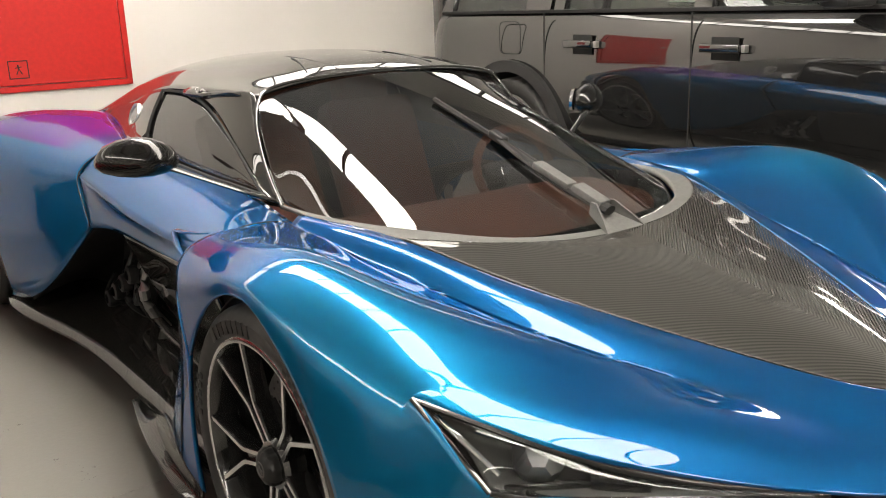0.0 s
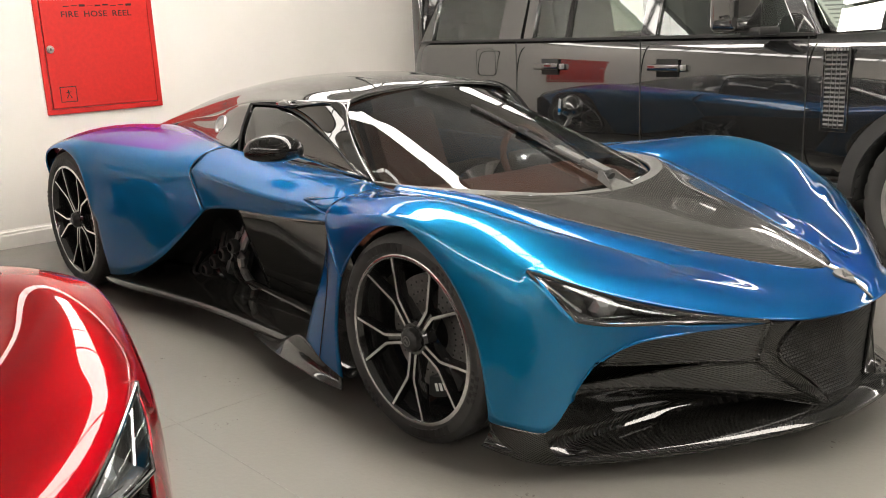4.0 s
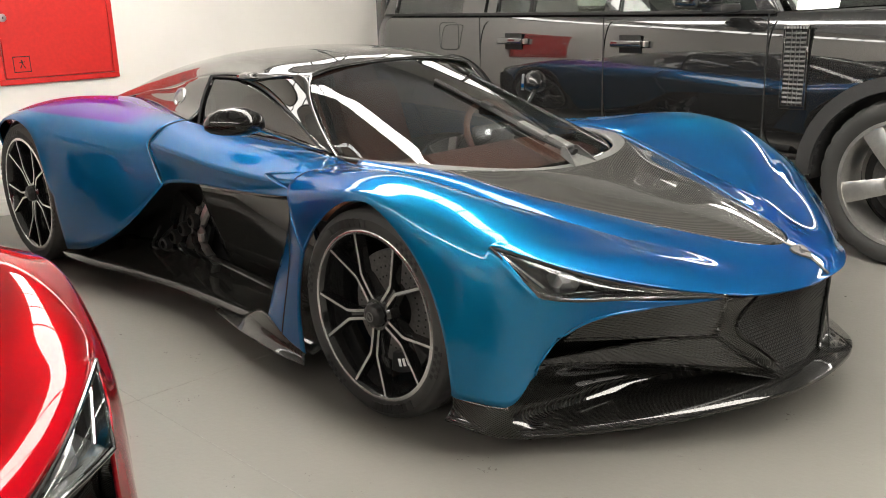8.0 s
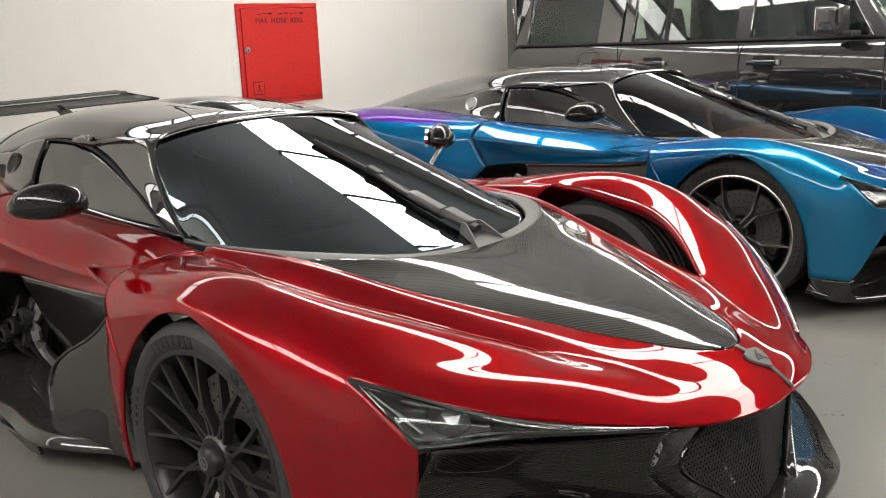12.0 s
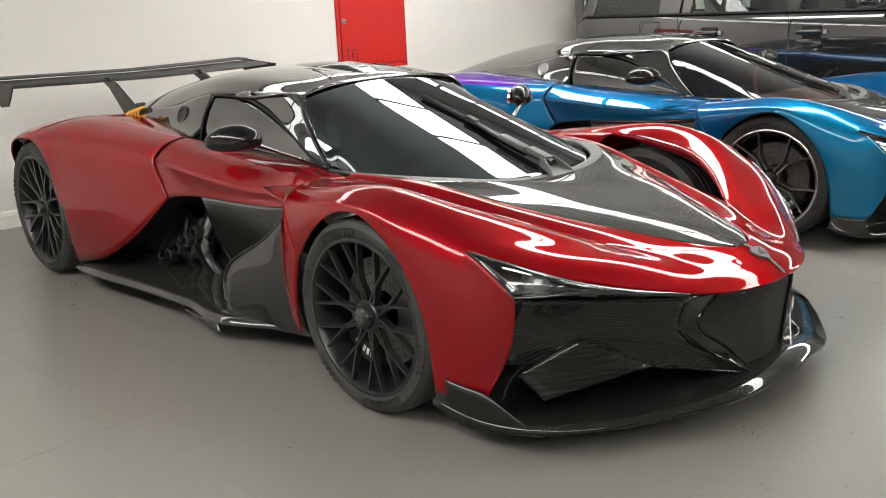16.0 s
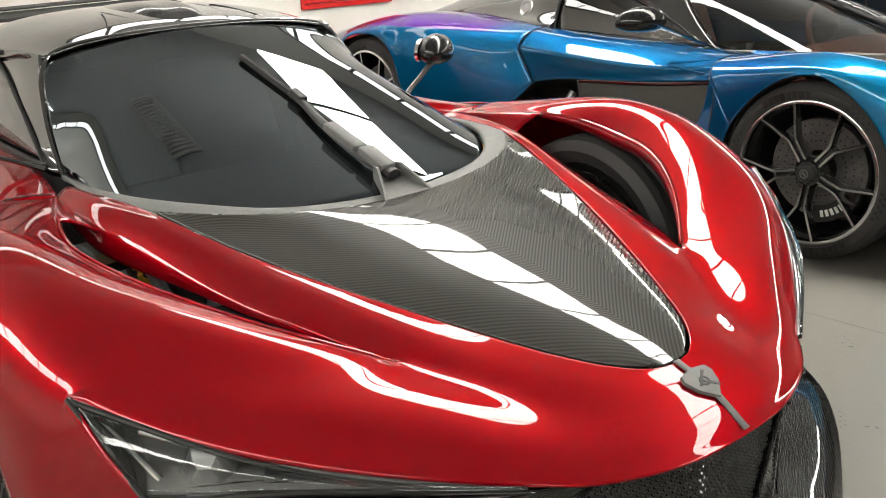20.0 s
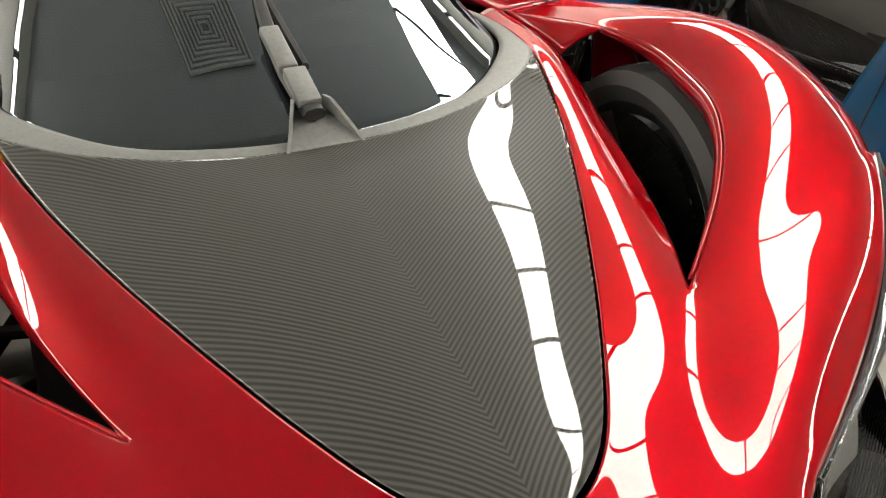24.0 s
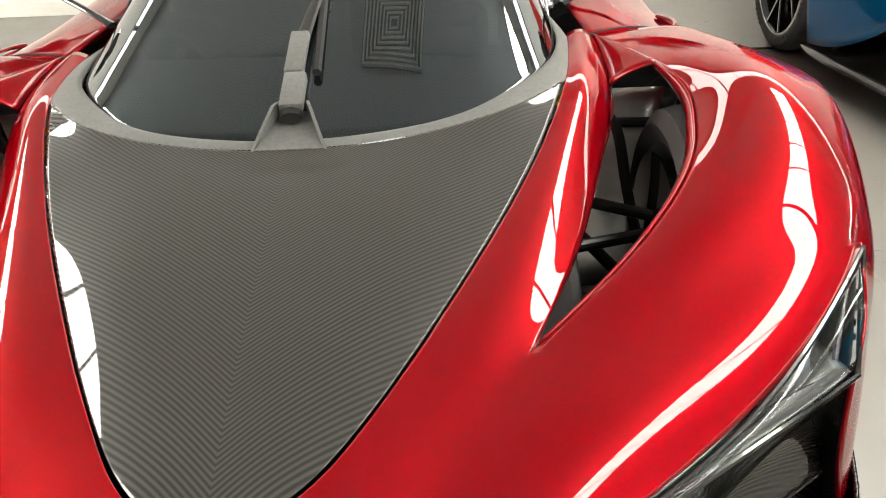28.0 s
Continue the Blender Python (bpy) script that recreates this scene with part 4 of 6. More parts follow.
    lower = [
        R((-0.44, 0.845, 0.64), (-0.44, 0.77, 0.40), (-0.46, 0.66, 0.13)),
        R((-0.74, 0.818, 0.598), (-0.78, 0.725, 0.38), (-0.82, 0.60, 0.13)),
        R((-1.08, 0.792, 0.575), (-1.12, 0.695, 0.37), (-1.16, 0.58, 0.13)),
        R((-1.24, 0.785, 0.565), (-1.32, 0.685, 0.36), (-1.42, 0.56, 0.13)),
    ]
    both("lower_door", [surface(lower, 24, 13)], CARBON_ROOF, car, 0.01, "black carbon lower door")
    for m in (1, -1):
        ln = spline([(-0.46, m * 0.602, 0.7015), (-0.468, m * 0.72, 0.7095), (-0.475, m * 0.84, 0.674)], 12)
        part("panel_gap", tube_bm(ln, 0.0022, 6), MATT_BLACK, car)
        ln = spline([(-1.585, m * 0.608, 0.7765), (-1.602, m * 0.70, 0.7645), (-1.607, m * 0.791, 0.695), (-1.555, m * 0.802, 0.615), (-1.505, m * 0.803, 0.54)], 16)
        part("panel_gap", tube_bm(ln, 0.0022, 6), MATT_BLACK, car)
        # air inlet scoop where the fender meets the door
        part("inlet_lip", tube_bm(spline([(-0.50, m * 0.80, 0.70), (-0.62, m * 0.82, 0.685), (-0.70, m * 0.81, 0.672), (-0.60, m * 0.845, 0.662), (-0.49, m * 0.87, 0.655)], 16), [0.003 + 0.007 * math.sin(math.pi * i / 15) for i in range(16)], 8, False, 0.6), paint, car, "", True)

    # rear haunches
    h1 = [
        R((-1.605, 0.612, 0.778), (-1.605, 0.70, 0.764), (-1.61, 0.789, 0.695), (-1.585, 0.792, 0.655), (-1.555, 0.795, 0.612), (-1.50, 0.80, 0.535)),
        R((-1.85, 0.545, 0.794), (-1.85, 0.70, 0.782), (-1.86, 0.835, 0.705), (-1.84, 0.860, 0.62), (-1.79, 0.872, 0.51), (-1.68, 0.865, 0.37)),
        R((-2.10, 0.487, 0.808), (-2.10, 0.71, 0.806), (-2.12, 0.875, 0.725), (-2.11, 0.913, 0.58), (-2.09, 0.926, 0.42), (-2.05, 0.90, 0.185)),
        R((-2.33, 0.440, 0.818), (-2.33, 0.73, 0.828), (-2.33, 0.895, 0.752), (-2.325, 0.942, 0.58), (-2.318, 0.952, 0.40), (-2.325, 0.92, 0.13)),
    ]
    h2 = [
        R((-2.33, 0.440, 0.818), (-2.33, 0.73, 0.828), (-2.33, 0.895, 0.752), (-2.325, 0.942, 0.58), (-2.318, 0.952, 0.40)),
        R((-2.47, 0.420, 0.812), (-2.47, 0.745, 0.833), (-2.47, 0.903, 0.774), (-2.45, 0.948, 0.715), (-2.44, 0.958, 0.652)),
        R((-2.70, 0.405, 0.780), (-2.70, 0.755, 0.815), (-2.70, 0.905, 0.778), (-2.70, 0.952, 0.757), (-2.70, 0.963, 0.742)),
        R((-2.95, 0.395, 0.738), (-2.95, 0.74, 0.770), (-2.95, 0.875, 0.735), (-2.95, 0.93, 0.69), (-2.93, 0.948, 0.652)),
        R((-3.20, 0.385, 0.708), (-3.20, 0.69, 0.725), (-3.20, 0.79, 0.685), (-3.12, 0.845, 0.60), (-3.03, 0.875, 0.50)),
        R((-3.40, 0.375, 0.690), (-3.40, 0.62, 0.695), (-3.40, 0.69, 0.650), (-3.30, 0.72, 0.58), (-3.14, 0.77, 0.46)),
    ]
    ahead = R((-2.10, 0.487, 0.808), (-2.10, 0.71, 0.806), (-2.12, 0.875, 0.725), (-2.11, 0.913, 0.58), (-2.10, 0.926, 0.42))
    behind = R((-2.47, 0.420, 0.812), (-2.47, 0.745, 0.833), (-2.47, 0.903, 0.774), (-2.48, 0.952, 0.62), (-2.48, 0.960, 0.42), (-2.48, 0.937, 0.13))
    fore = surface(h1 + [behind], 49, 31)[:37]
    aft = surface([ahead] + h2, 61, 25)[10:]
    aft[0] = fore[-1, :25]
    aft[1] = 0.5 * (aft[0] + aft[2])
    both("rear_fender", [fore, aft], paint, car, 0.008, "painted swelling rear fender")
    for m in (1, -1):
        part("arch_liner", prism_bm([(-2.695 + 0.40 * math.cos(a), 0.36 + 0.39 * math.sin(a)) for a in np.linspace(-0.3, math.pi + 0.3, 24)], "y", min(m * 0.5, m * 0.60), max(m * 0.5, m * 0.60)), MATT_BLACK, car)
        for x0, z0, rr in ((0.0, 0.335, 0.352), (-2.695, 0.36, 0.375)):
            arc = [(x0 + rr * math.cos(a), m * 0.78, z0 + rr * math.sin(a)) for a in np.linspace(-0.2, math.pi + 0.25, 30)]
            g = np.array([[(x, m * y, z) for y in np.linspace(0.735 if x0 > -1 else 0.62, 0.90, 6)] for x, _, z in arc])
            if x0 < -1 or not red:
                sheets("wheel_housing", [g], MATT_BLACK, car, 0.006)
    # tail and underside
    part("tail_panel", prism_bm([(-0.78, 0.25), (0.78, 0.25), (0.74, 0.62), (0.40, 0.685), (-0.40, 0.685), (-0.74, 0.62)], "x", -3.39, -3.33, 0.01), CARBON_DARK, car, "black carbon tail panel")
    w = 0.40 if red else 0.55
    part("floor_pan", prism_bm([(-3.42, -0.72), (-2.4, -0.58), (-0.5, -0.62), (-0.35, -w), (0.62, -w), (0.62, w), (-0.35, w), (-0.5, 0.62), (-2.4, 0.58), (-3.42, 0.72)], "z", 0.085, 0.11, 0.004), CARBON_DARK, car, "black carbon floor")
    part("tub", prism_bm([(0.40, 0.11), (0.40, 0.38), (0.1, 0.52), (-0.25, 0.52), (-0.6, 0.40), (-1.5, 0.40), (-1.65, 0.70), (-3.3, 0.62), (-3.3, 0.12)], "y", -0.50, 0.50, 0.02), MATT_BLACK, car, "dark inner structure")

    cabin(car, style)
    front_end(car, style)
    sills(car, style)
    fittings(car, style)
    for x, y, z, w, r, rim in ((0.0, 0.945, 0.333, 0.265, 0.333, 0.262), (-2.695, 0.935, 0.357, 0.325, 0.357, 0.278)):
        for s in (1, -1):
            m = pose(x, s * y, z) @ (Matrix.Identity(4) if s > 0 else Matrix.Rotation(math.pi, 4, "Z"))
            road_wheel(car, r, w, rim, style, m)
    return car


def cabin(car, style):
    trim = LEATHER_TAN if style == "blue" else INTERIOR
    dash = [
        R((0.02, 0, 0.645), (0.0, 0.20, 0.650), (-0.12, 0.36, 0.665), (-0.32, 0.46, 0.655)),
        R((-0.20, 0, 0.690), (-0.21, 0.18, 0.692), (-0.30, 0.32, 0.690), (-0.45, 0.44, 0.665)),
        R((-0.42, 0, 0.680), (-0.43, 0.18, 0.680), (-0.46, 0.31, 0.675), (-0.55, 0.43, 0.655)),
        R((-0.48, 0, 0.60), (-0.48, 0.18, 0.60), (-0.50, 0.31, 0.60), (-0.58, 0.43, 0.60)),
    ]
    part_ob = sheets("dashboard", [surface(full(dash), 24, 31)], trim, car, 0.02, "brown leather dashboard" if style == "blue" else "dark dashboard")
    part("instrument_hood", prism_bm([(-0.02, 0.0), (0.24, 0.0), (0.22, 0.07), (0.0, 0.07)], "x", -0.46, -0.34, 0.015), INTERIOR, part_ob).matrix_basis = pose(0, 0.12, 0.665)
    for s in (1, -1):
        seat = part("seat", join_bm([box_bm(-1.25, -0.72, s * 0.24 - 0.2, s * 0.24 + 0.2, 0.36, 0.46, 0.04), moved(box_bm(-0.06, 0.06, -0.2, 0.2, 0.0, 0.55, 0.05), pose(-1.22, s * 0.24, 0.36, 0, -22, 0))]), trim if style == "blue" else INTERIOR, car, "low bucket seat", True)
        part("headrest", moved(box_bm(-0.045, 0.045, -0.11, 0.11, 0.0, 0.12, 0.03), pose(-1.43, s * 0.24, 0.84, 0, -18, 0)), trim if style == "blue" else INTERIOR, seat, "", True)
    ring = [(0.0, 0.15 * math.cos(a), 0.13 * math.sin(a)) for a in np.linspace(0, math.tau, 33)]
    wheel = part("steering_wheel", moved(tube_bm(ring, 0.014, 8), pose(-0.56, 0.24, 0.70, 0, -20, 0)), LEATHER_TAN if style == "blue" else INTERIOR, car, "small steering wheel", True)
    part("wheel_boss", moved(box_bm(-0.015, 0.015, -0.11, 0.11, -0.035, 0.035, 0.01), pose(-0.56, 0.24, 0.70, 0, -20, 0)), GLOSS_BLACK, wheel)
    part("wheel_switch", moved(box_bm(0.012, 0.02, -0.07, -0.03, -0.015, 0.015, 0.004), pose(-0.56, 0.24, 0.70, 0, -20, 0)), CHROME, wheel)
    part("wheel_switch", moved(box_bm(0.012, 0.02, 0.03, 0.07, -0.015, 0.015, 0.004), pose(-0.56, 0.24, 0.70, 0, -20, 0)), CHROME, wheel)
    part("bulkhead", prism_bm([(-0.47, 0.40), (0.47, 0.40), (0.46, 0.92), (0.25, 1.0), (-0.25, 1.0), (-0.46, 0.92)], "x", -1.62, -1.58), INTERIOR, car)


def front_end(car, style):
    red = style == "red"
    # splitter plate
    plan = R((1.032, 0.0), (1.022, 0.12), (0.99, 0.24), (0.895, 0.40), (0.80, 0.53), (0.69, 0.65), (0.595, 0.755), (0.48, 0.87), (0.352, 0.985))
    if red:
        plan = R((1.055, 0.0), (1.045, 0.13), (1.02, 0.28), (0.965, 0.40), (0.885, 0.545), (0.80, 0.68), (0.66, 0.835), (0.485, 0.922), (0.335, 0.955))
    high = (0.140, 0.137, 0.130, 0.108, 0.088, 0.070, 0.062, 0.065, 0.118)
    if red:
        high = (0.132, 0.128, 0.116, 0.102, 0.093, 0.088, 0.088, 0.100, 0.138)
    e = spline([(x, y, z) for (x, y), z in zip(plan, high)], 41)
    back = np.array([(0.36 if y < 0.6 else 0.36 - (y - 0.6) * 0.1, y * 0.86, 0.085) for x, y, z in e])
    rows = []
    for u in np.linspace(0, 1, 9):
        lift = 0.012 * math.sin(math.pi * u)
        rows.append(e * (1 - u) + back * u + np.array([0, 0, lift]))
    g = np.stack(rows, 0)
    whole = np.concatenate([g[:, :0:-1] * [1, -1, 1], g], 1)
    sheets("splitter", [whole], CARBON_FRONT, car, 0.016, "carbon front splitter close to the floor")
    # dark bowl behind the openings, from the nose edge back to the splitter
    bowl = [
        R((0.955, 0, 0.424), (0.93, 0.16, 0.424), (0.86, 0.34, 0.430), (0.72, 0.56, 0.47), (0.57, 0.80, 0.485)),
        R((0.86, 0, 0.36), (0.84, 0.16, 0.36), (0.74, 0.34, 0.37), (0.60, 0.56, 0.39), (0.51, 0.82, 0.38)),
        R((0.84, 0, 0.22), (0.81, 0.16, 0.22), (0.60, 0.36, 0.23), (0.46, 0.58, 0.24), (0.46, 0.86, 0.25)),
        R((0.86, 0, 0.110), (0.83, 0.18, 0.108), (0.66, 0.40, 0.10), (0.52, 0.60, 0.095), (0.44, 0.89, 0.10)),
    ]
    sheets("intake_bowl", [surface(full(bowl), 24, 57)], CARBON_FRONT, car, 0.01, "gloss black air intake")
    # central grille: mesh between two slanted carbon cheeks
    gr = child("grille", None, car, "black honeycomb grille")
    bars = []
    zt, zb = 0.425, 0.152

    def half(z):
        return 0.122 + (z - zb) * 1.10 if z < 0.332 else 0.320 - (z - 0.332) * 0.85

    cell = 0.0125
    for i in range(-28, 29):
        for j in range(0, 26):
            y = i * cell + (cell / 2 if j % 2 else 0)
            z = zb + j * 0.0108
            if z > zt or abs(y) > half(z):
                continue
            x = 0.940 - (z - zb) * 0.16 - abs(y) * 0.16
            ring = [(x, y + cell * 0.5 * math.cos(a), z + cell * 0.5 * math.sin(a)) for a in (math.pi / 6 + k * math.pi / 3 for k in range(7))]
            bars.append(ring)
    bm = bmesh.new()
    for ring in bars:
        cx = sum(p[0] for p in ring[:6]) / 6
        cy = sum(p[1] for p in ring[:6]) / 6
        cz = sum(p[2] for p in ring[:6]) / 6
        o = [bm.verts.new(p) for p in ring[:6]]
        inn = [bm.verts.new((cx, cy + (p[1] - cy) * 0.70, cz + (p[2] - cz) * 0.70)) for p in ring[:6]]
        bk = [bm.verts.new((cx - 0.006, cy + (p[1] - cy) * 0.70, cz + (p[2] - cz) * 0.70)) for p in ring[:6]]
        for k in range(6):
            n = (k + 1) % 6
            bm.faces.new((o[k], o[n], inn[n], inn[k]))
            bm.faces.new((inn[k], inn[n], bk[n], bk[k]))
    mesh = part("grille_mesh", bm, GRILLE_GREY, gr)
    mesh["kind"] = "stuff"
    for s in (1, -1):
        cheek = [
            R((0.900, s * 0.235, 0.428), (0.885, s * 0.30, 0.428), (0.865, s * 0.368, 0.430)),
            R((0.868, s * 0.322, 0.336), (0.858, s * 0.342, 0.328), (0.838, s * 0.372, 0.316)),
            R((0.898, s * 0.225, 0.245), (0.895, s * 0.245, 0.230), (0.893, s * 0.262, 0.218)),
            R((0.930, s * 0.128, 0.152), (0.948, s * 0.126, 0.138), (0.968, s * 0.122, 0.128)),
        ]
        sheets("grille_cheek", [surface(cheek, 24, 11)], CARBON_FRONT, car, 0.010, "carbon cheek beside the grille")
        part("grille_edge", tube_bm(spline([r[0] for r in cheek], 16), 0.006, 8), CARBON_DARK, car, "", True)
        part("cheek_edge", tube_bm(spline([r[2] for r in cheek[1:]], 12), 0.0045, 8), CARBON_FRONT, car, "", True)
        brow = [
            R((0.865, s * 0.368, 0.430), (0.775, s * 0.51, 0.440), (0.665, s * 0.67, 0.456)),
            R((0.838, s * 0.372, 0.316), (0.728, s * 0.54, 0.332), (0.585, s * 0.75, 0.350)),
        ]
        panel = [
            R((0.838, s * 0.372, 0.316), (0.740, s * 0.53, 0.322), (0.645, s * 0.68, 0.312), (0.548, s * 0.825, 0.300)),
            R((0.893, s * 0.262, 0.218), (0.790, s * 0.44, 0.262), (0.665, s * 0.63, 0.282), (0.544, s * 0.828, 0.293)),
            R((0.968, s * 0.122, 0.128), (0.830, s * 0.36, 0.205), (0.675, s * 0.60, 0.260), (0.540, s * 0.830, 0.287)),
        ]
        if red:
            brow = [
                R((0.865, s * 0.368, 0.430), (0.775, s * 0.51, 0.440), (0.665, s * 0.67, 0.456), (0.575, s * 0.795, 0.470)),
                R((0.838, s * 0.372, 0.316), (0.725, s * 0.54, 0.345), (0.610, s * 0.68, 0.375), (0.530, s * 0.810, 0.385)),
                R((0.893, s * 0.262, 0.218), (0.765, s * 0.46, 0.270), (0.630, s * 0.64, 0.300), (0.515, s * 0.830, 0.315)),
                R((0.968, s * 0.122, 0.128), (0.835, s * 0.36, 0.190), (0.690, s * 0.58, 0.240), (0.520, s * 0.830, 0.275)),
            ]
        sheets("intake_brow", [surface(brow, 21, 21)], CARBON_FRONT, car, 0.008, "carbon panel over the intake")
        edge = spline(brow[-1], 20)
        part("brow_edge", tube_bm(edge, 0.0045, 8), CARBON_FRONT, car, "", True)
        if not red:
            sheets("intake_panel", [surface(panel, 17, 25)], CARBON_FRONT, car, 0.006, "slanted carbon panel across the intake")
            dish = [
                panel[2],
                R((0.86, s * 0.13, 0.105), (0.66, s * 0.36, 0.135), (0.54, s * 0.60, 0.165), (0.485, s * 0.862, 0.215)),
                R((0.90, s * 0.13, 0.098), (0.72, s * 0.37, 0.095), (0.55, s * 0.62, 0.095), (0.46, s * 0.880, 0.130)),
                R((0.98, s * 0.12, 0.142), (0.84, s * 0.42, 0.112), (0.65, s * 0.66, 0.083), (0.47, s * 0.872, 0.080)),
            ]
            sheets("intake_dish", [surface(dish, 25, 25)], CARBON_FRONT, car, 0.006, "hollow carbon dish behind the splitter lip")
            for r in (panel[0], panel[2]):
                part("panel_edge", tube_bm(spline(r, 20), 0.0035, 8), CARBON_FRONT, car, "", True)
        if red:
            vane = [
                R((0.65, s * 0.625, 0.325), (0.725, s * 0.55, 0.275), (0.80, s * 0.476, 0.224)),
                R((0.55, s * 0.805, 0.237), (0.585, s * 0.785, 0.200), (0.62, s * 0.765, 0.160)),
            ]
            sheets("intake_vane", [surface(vane, 9, 15)], CARBON_FRONT, car, 0.008, "dark carbon guide vane")
            rise = []
            for u in np.linspace(0, 1, 17):
                k = np.interp(u, [0, 1], [0.735, 0.955])
                foot_p = spline([(x, y, z) for (x, y), z in zip(plan, high)], 2, [k, k])[0]
                h = 0.115 * (0.5 - 0.5 * math.cos(math.pi * min(1.0, u * 1.6))) * (1 - 0.12 * u)
                rise.append([(foot_p[0] - 0.012 * q * q * u, s * (foot_p[1] - 0.006 * q), foot_p[2] - 0.008 + (h + 0.008) * q) for q in np.linspace(0, 1, 7)])
            sheets("end_plate", [np.array(rise[::-1])], CARBON_DARK, car, 0.007, "upright carbon splitter end plate", weld=False)
            wall = [
                R((0.57, s * 0.80, 0.485), (0.51, s * 0.82, 0.38), (0.46, s * 0.86, 0.25), (0.44, s * 0.89, 0.10)),
                R((0.560, s * 0.826, 0.488), (0.536, s * 0.848, 0.38), (0.508, s * 0.872, 0.26), (0.495, s * 0.882, 0.10)),
            ]
            sheets("intake_wall", [surface(wall, 9, 17)], CARBON_DARK, car, 0.006, "dark carbon side of the intake")
        foot = [
            R((0.345, s * 0.948, 0.180), (0.350, s * 0.955, 0.150), (0.345, s * 0.960 if red else s * 0.982, 0.138 if red else 0.116)),
            R((0.425, s * 0.924, 0.175), (0.440, s * 0.915, 0.110), (0.450, s * 0.905, 0.072)),
            R((0.497, s * 0.884, 0.170), (0.510, s * 0.870, 0.105), (0.540, s * 0.835, 0.066)),
        ]
        sheets("splitter_foot", [surface(foot, 17, 9)], CARBON_FRONT, car, 0.006, "carbon foot that joins fender and splitter")
        headlight(car, s, style)


def headlight(car, s, style):
    """Slim glazed lamp: dark housing, lens block, light bars and a clear cover."""
    up = R((0.428, 0.871, 0.614), (0.52, 0.80, 0.578), (0.61, 0.718, 0.536), (0.72, 0.59, 0.488), (0.86, 0.372, 0.440))
    dn = R((0.566, 0.829, 0.490), (0.60, 0.785, 0.478), (0.665, 0.70, 0.470), (0.745, 0.575, 0.462), (0.86, 0.374, 0.437))
    if style == "red":
        dn = R((0.566, 0.829, 0.490), (0.605, 0.778, 0.487), (0.672, 0.688, 0.487), (0.742, 0.580, 0.473), (0.86, 0.374, 0.437))
    lamp = child("headlight", None, car, "slim clear-covered headlight with dark housing")

    def m(p, d=(0, 0, 0)):
        return [(x + d[0], s * (y + d[1]), z + d[2]) for x, y, z in p]

    mid = [((a[0] + b[0]) / 2 + 0.006, (a[1] + b[1]) / 2 + 0.006, (a[2] + b[2]) / 2 + 0.006) for a, b in zip(up, dn)]
    sheets("cover", [surface([m(up), m(mid), m(dn)], 9, 31)], LAMP_GLASS, lamp, 0.003, "clear lamp cover").visible_shadow = False
    inn = [((a[0] + b[0]) / 2 - 0.07, (a[1] + b[1]) / 2 - 0.06, (a[2] + b[2]) / 2 - 0.02) for a, b in zip(up, dn)]
    sheets("housing", [surface([m(up, (-0.004, -0.004, -0.003)), m(inn), m(dn, (-0.004, -0.004, 0.0))], 13, 25)], LAMP_GREY, lamp, 0.004)
    part("rim_line", tube_bm(spline(m(up, (0.002, 0.001, -0.002)), 24), 0.005, 8), GLOSS_BLACK, lamp, "", True)
    part("rim_line", tube_bm(spline(m(dn, (0.002, 0.001, 0.0)), 24), 0.005, 8), GLOSS_BLACK, lamp, "", True)
    part("rim_line", tube_bm(m([up[0], dn[0]], (0.002, 0.001, 0)), 0.005, 8), GLOSS_BLACK, lamp, "", True)
    part("light_bar", tube_bm(spline(m([(0.50, 0.80, 0.560), (0.60, 0.705, 0.522), (0.72, 0.565, 0.478), (0.83, 0.40, 0.445)]), 20), 0.005, 8), CHROME, lamp, "thin pale light bar", True)
    part("light_bar", tube_bm(m([(0.455, 0.845, 0.585), (0.555, 0.80, 0.505)]), 0.005, 8), CHROME, lamp, "thin pale light bar", True)
    lens = moved(join_bm([lathe_bm([(0.0, 0.02), (0.02, 0.018), (0.034, 0.008), (0.040, 0.0), (0.042, -0.05), (0.0, -0.05)], 6)]), pose(0.575, s * 0.735, 0.502, -12 * s, 0, -48 * s) @ Matrix.Rotation(0 if s > 0 else math.pi, 4, "Z"))
    part("lens_block", lens, STEEL, lamp, "faceted grey lens block")
    part("lens_step", moved(box_bm(-0.05, 0.05, -0.02, 0.02, -0.014, 0.014, 0.006), pose(0.655, s * 0.635, 0.478, 0, 8, -52 * s)), GLOSS_BLACK, lamp)


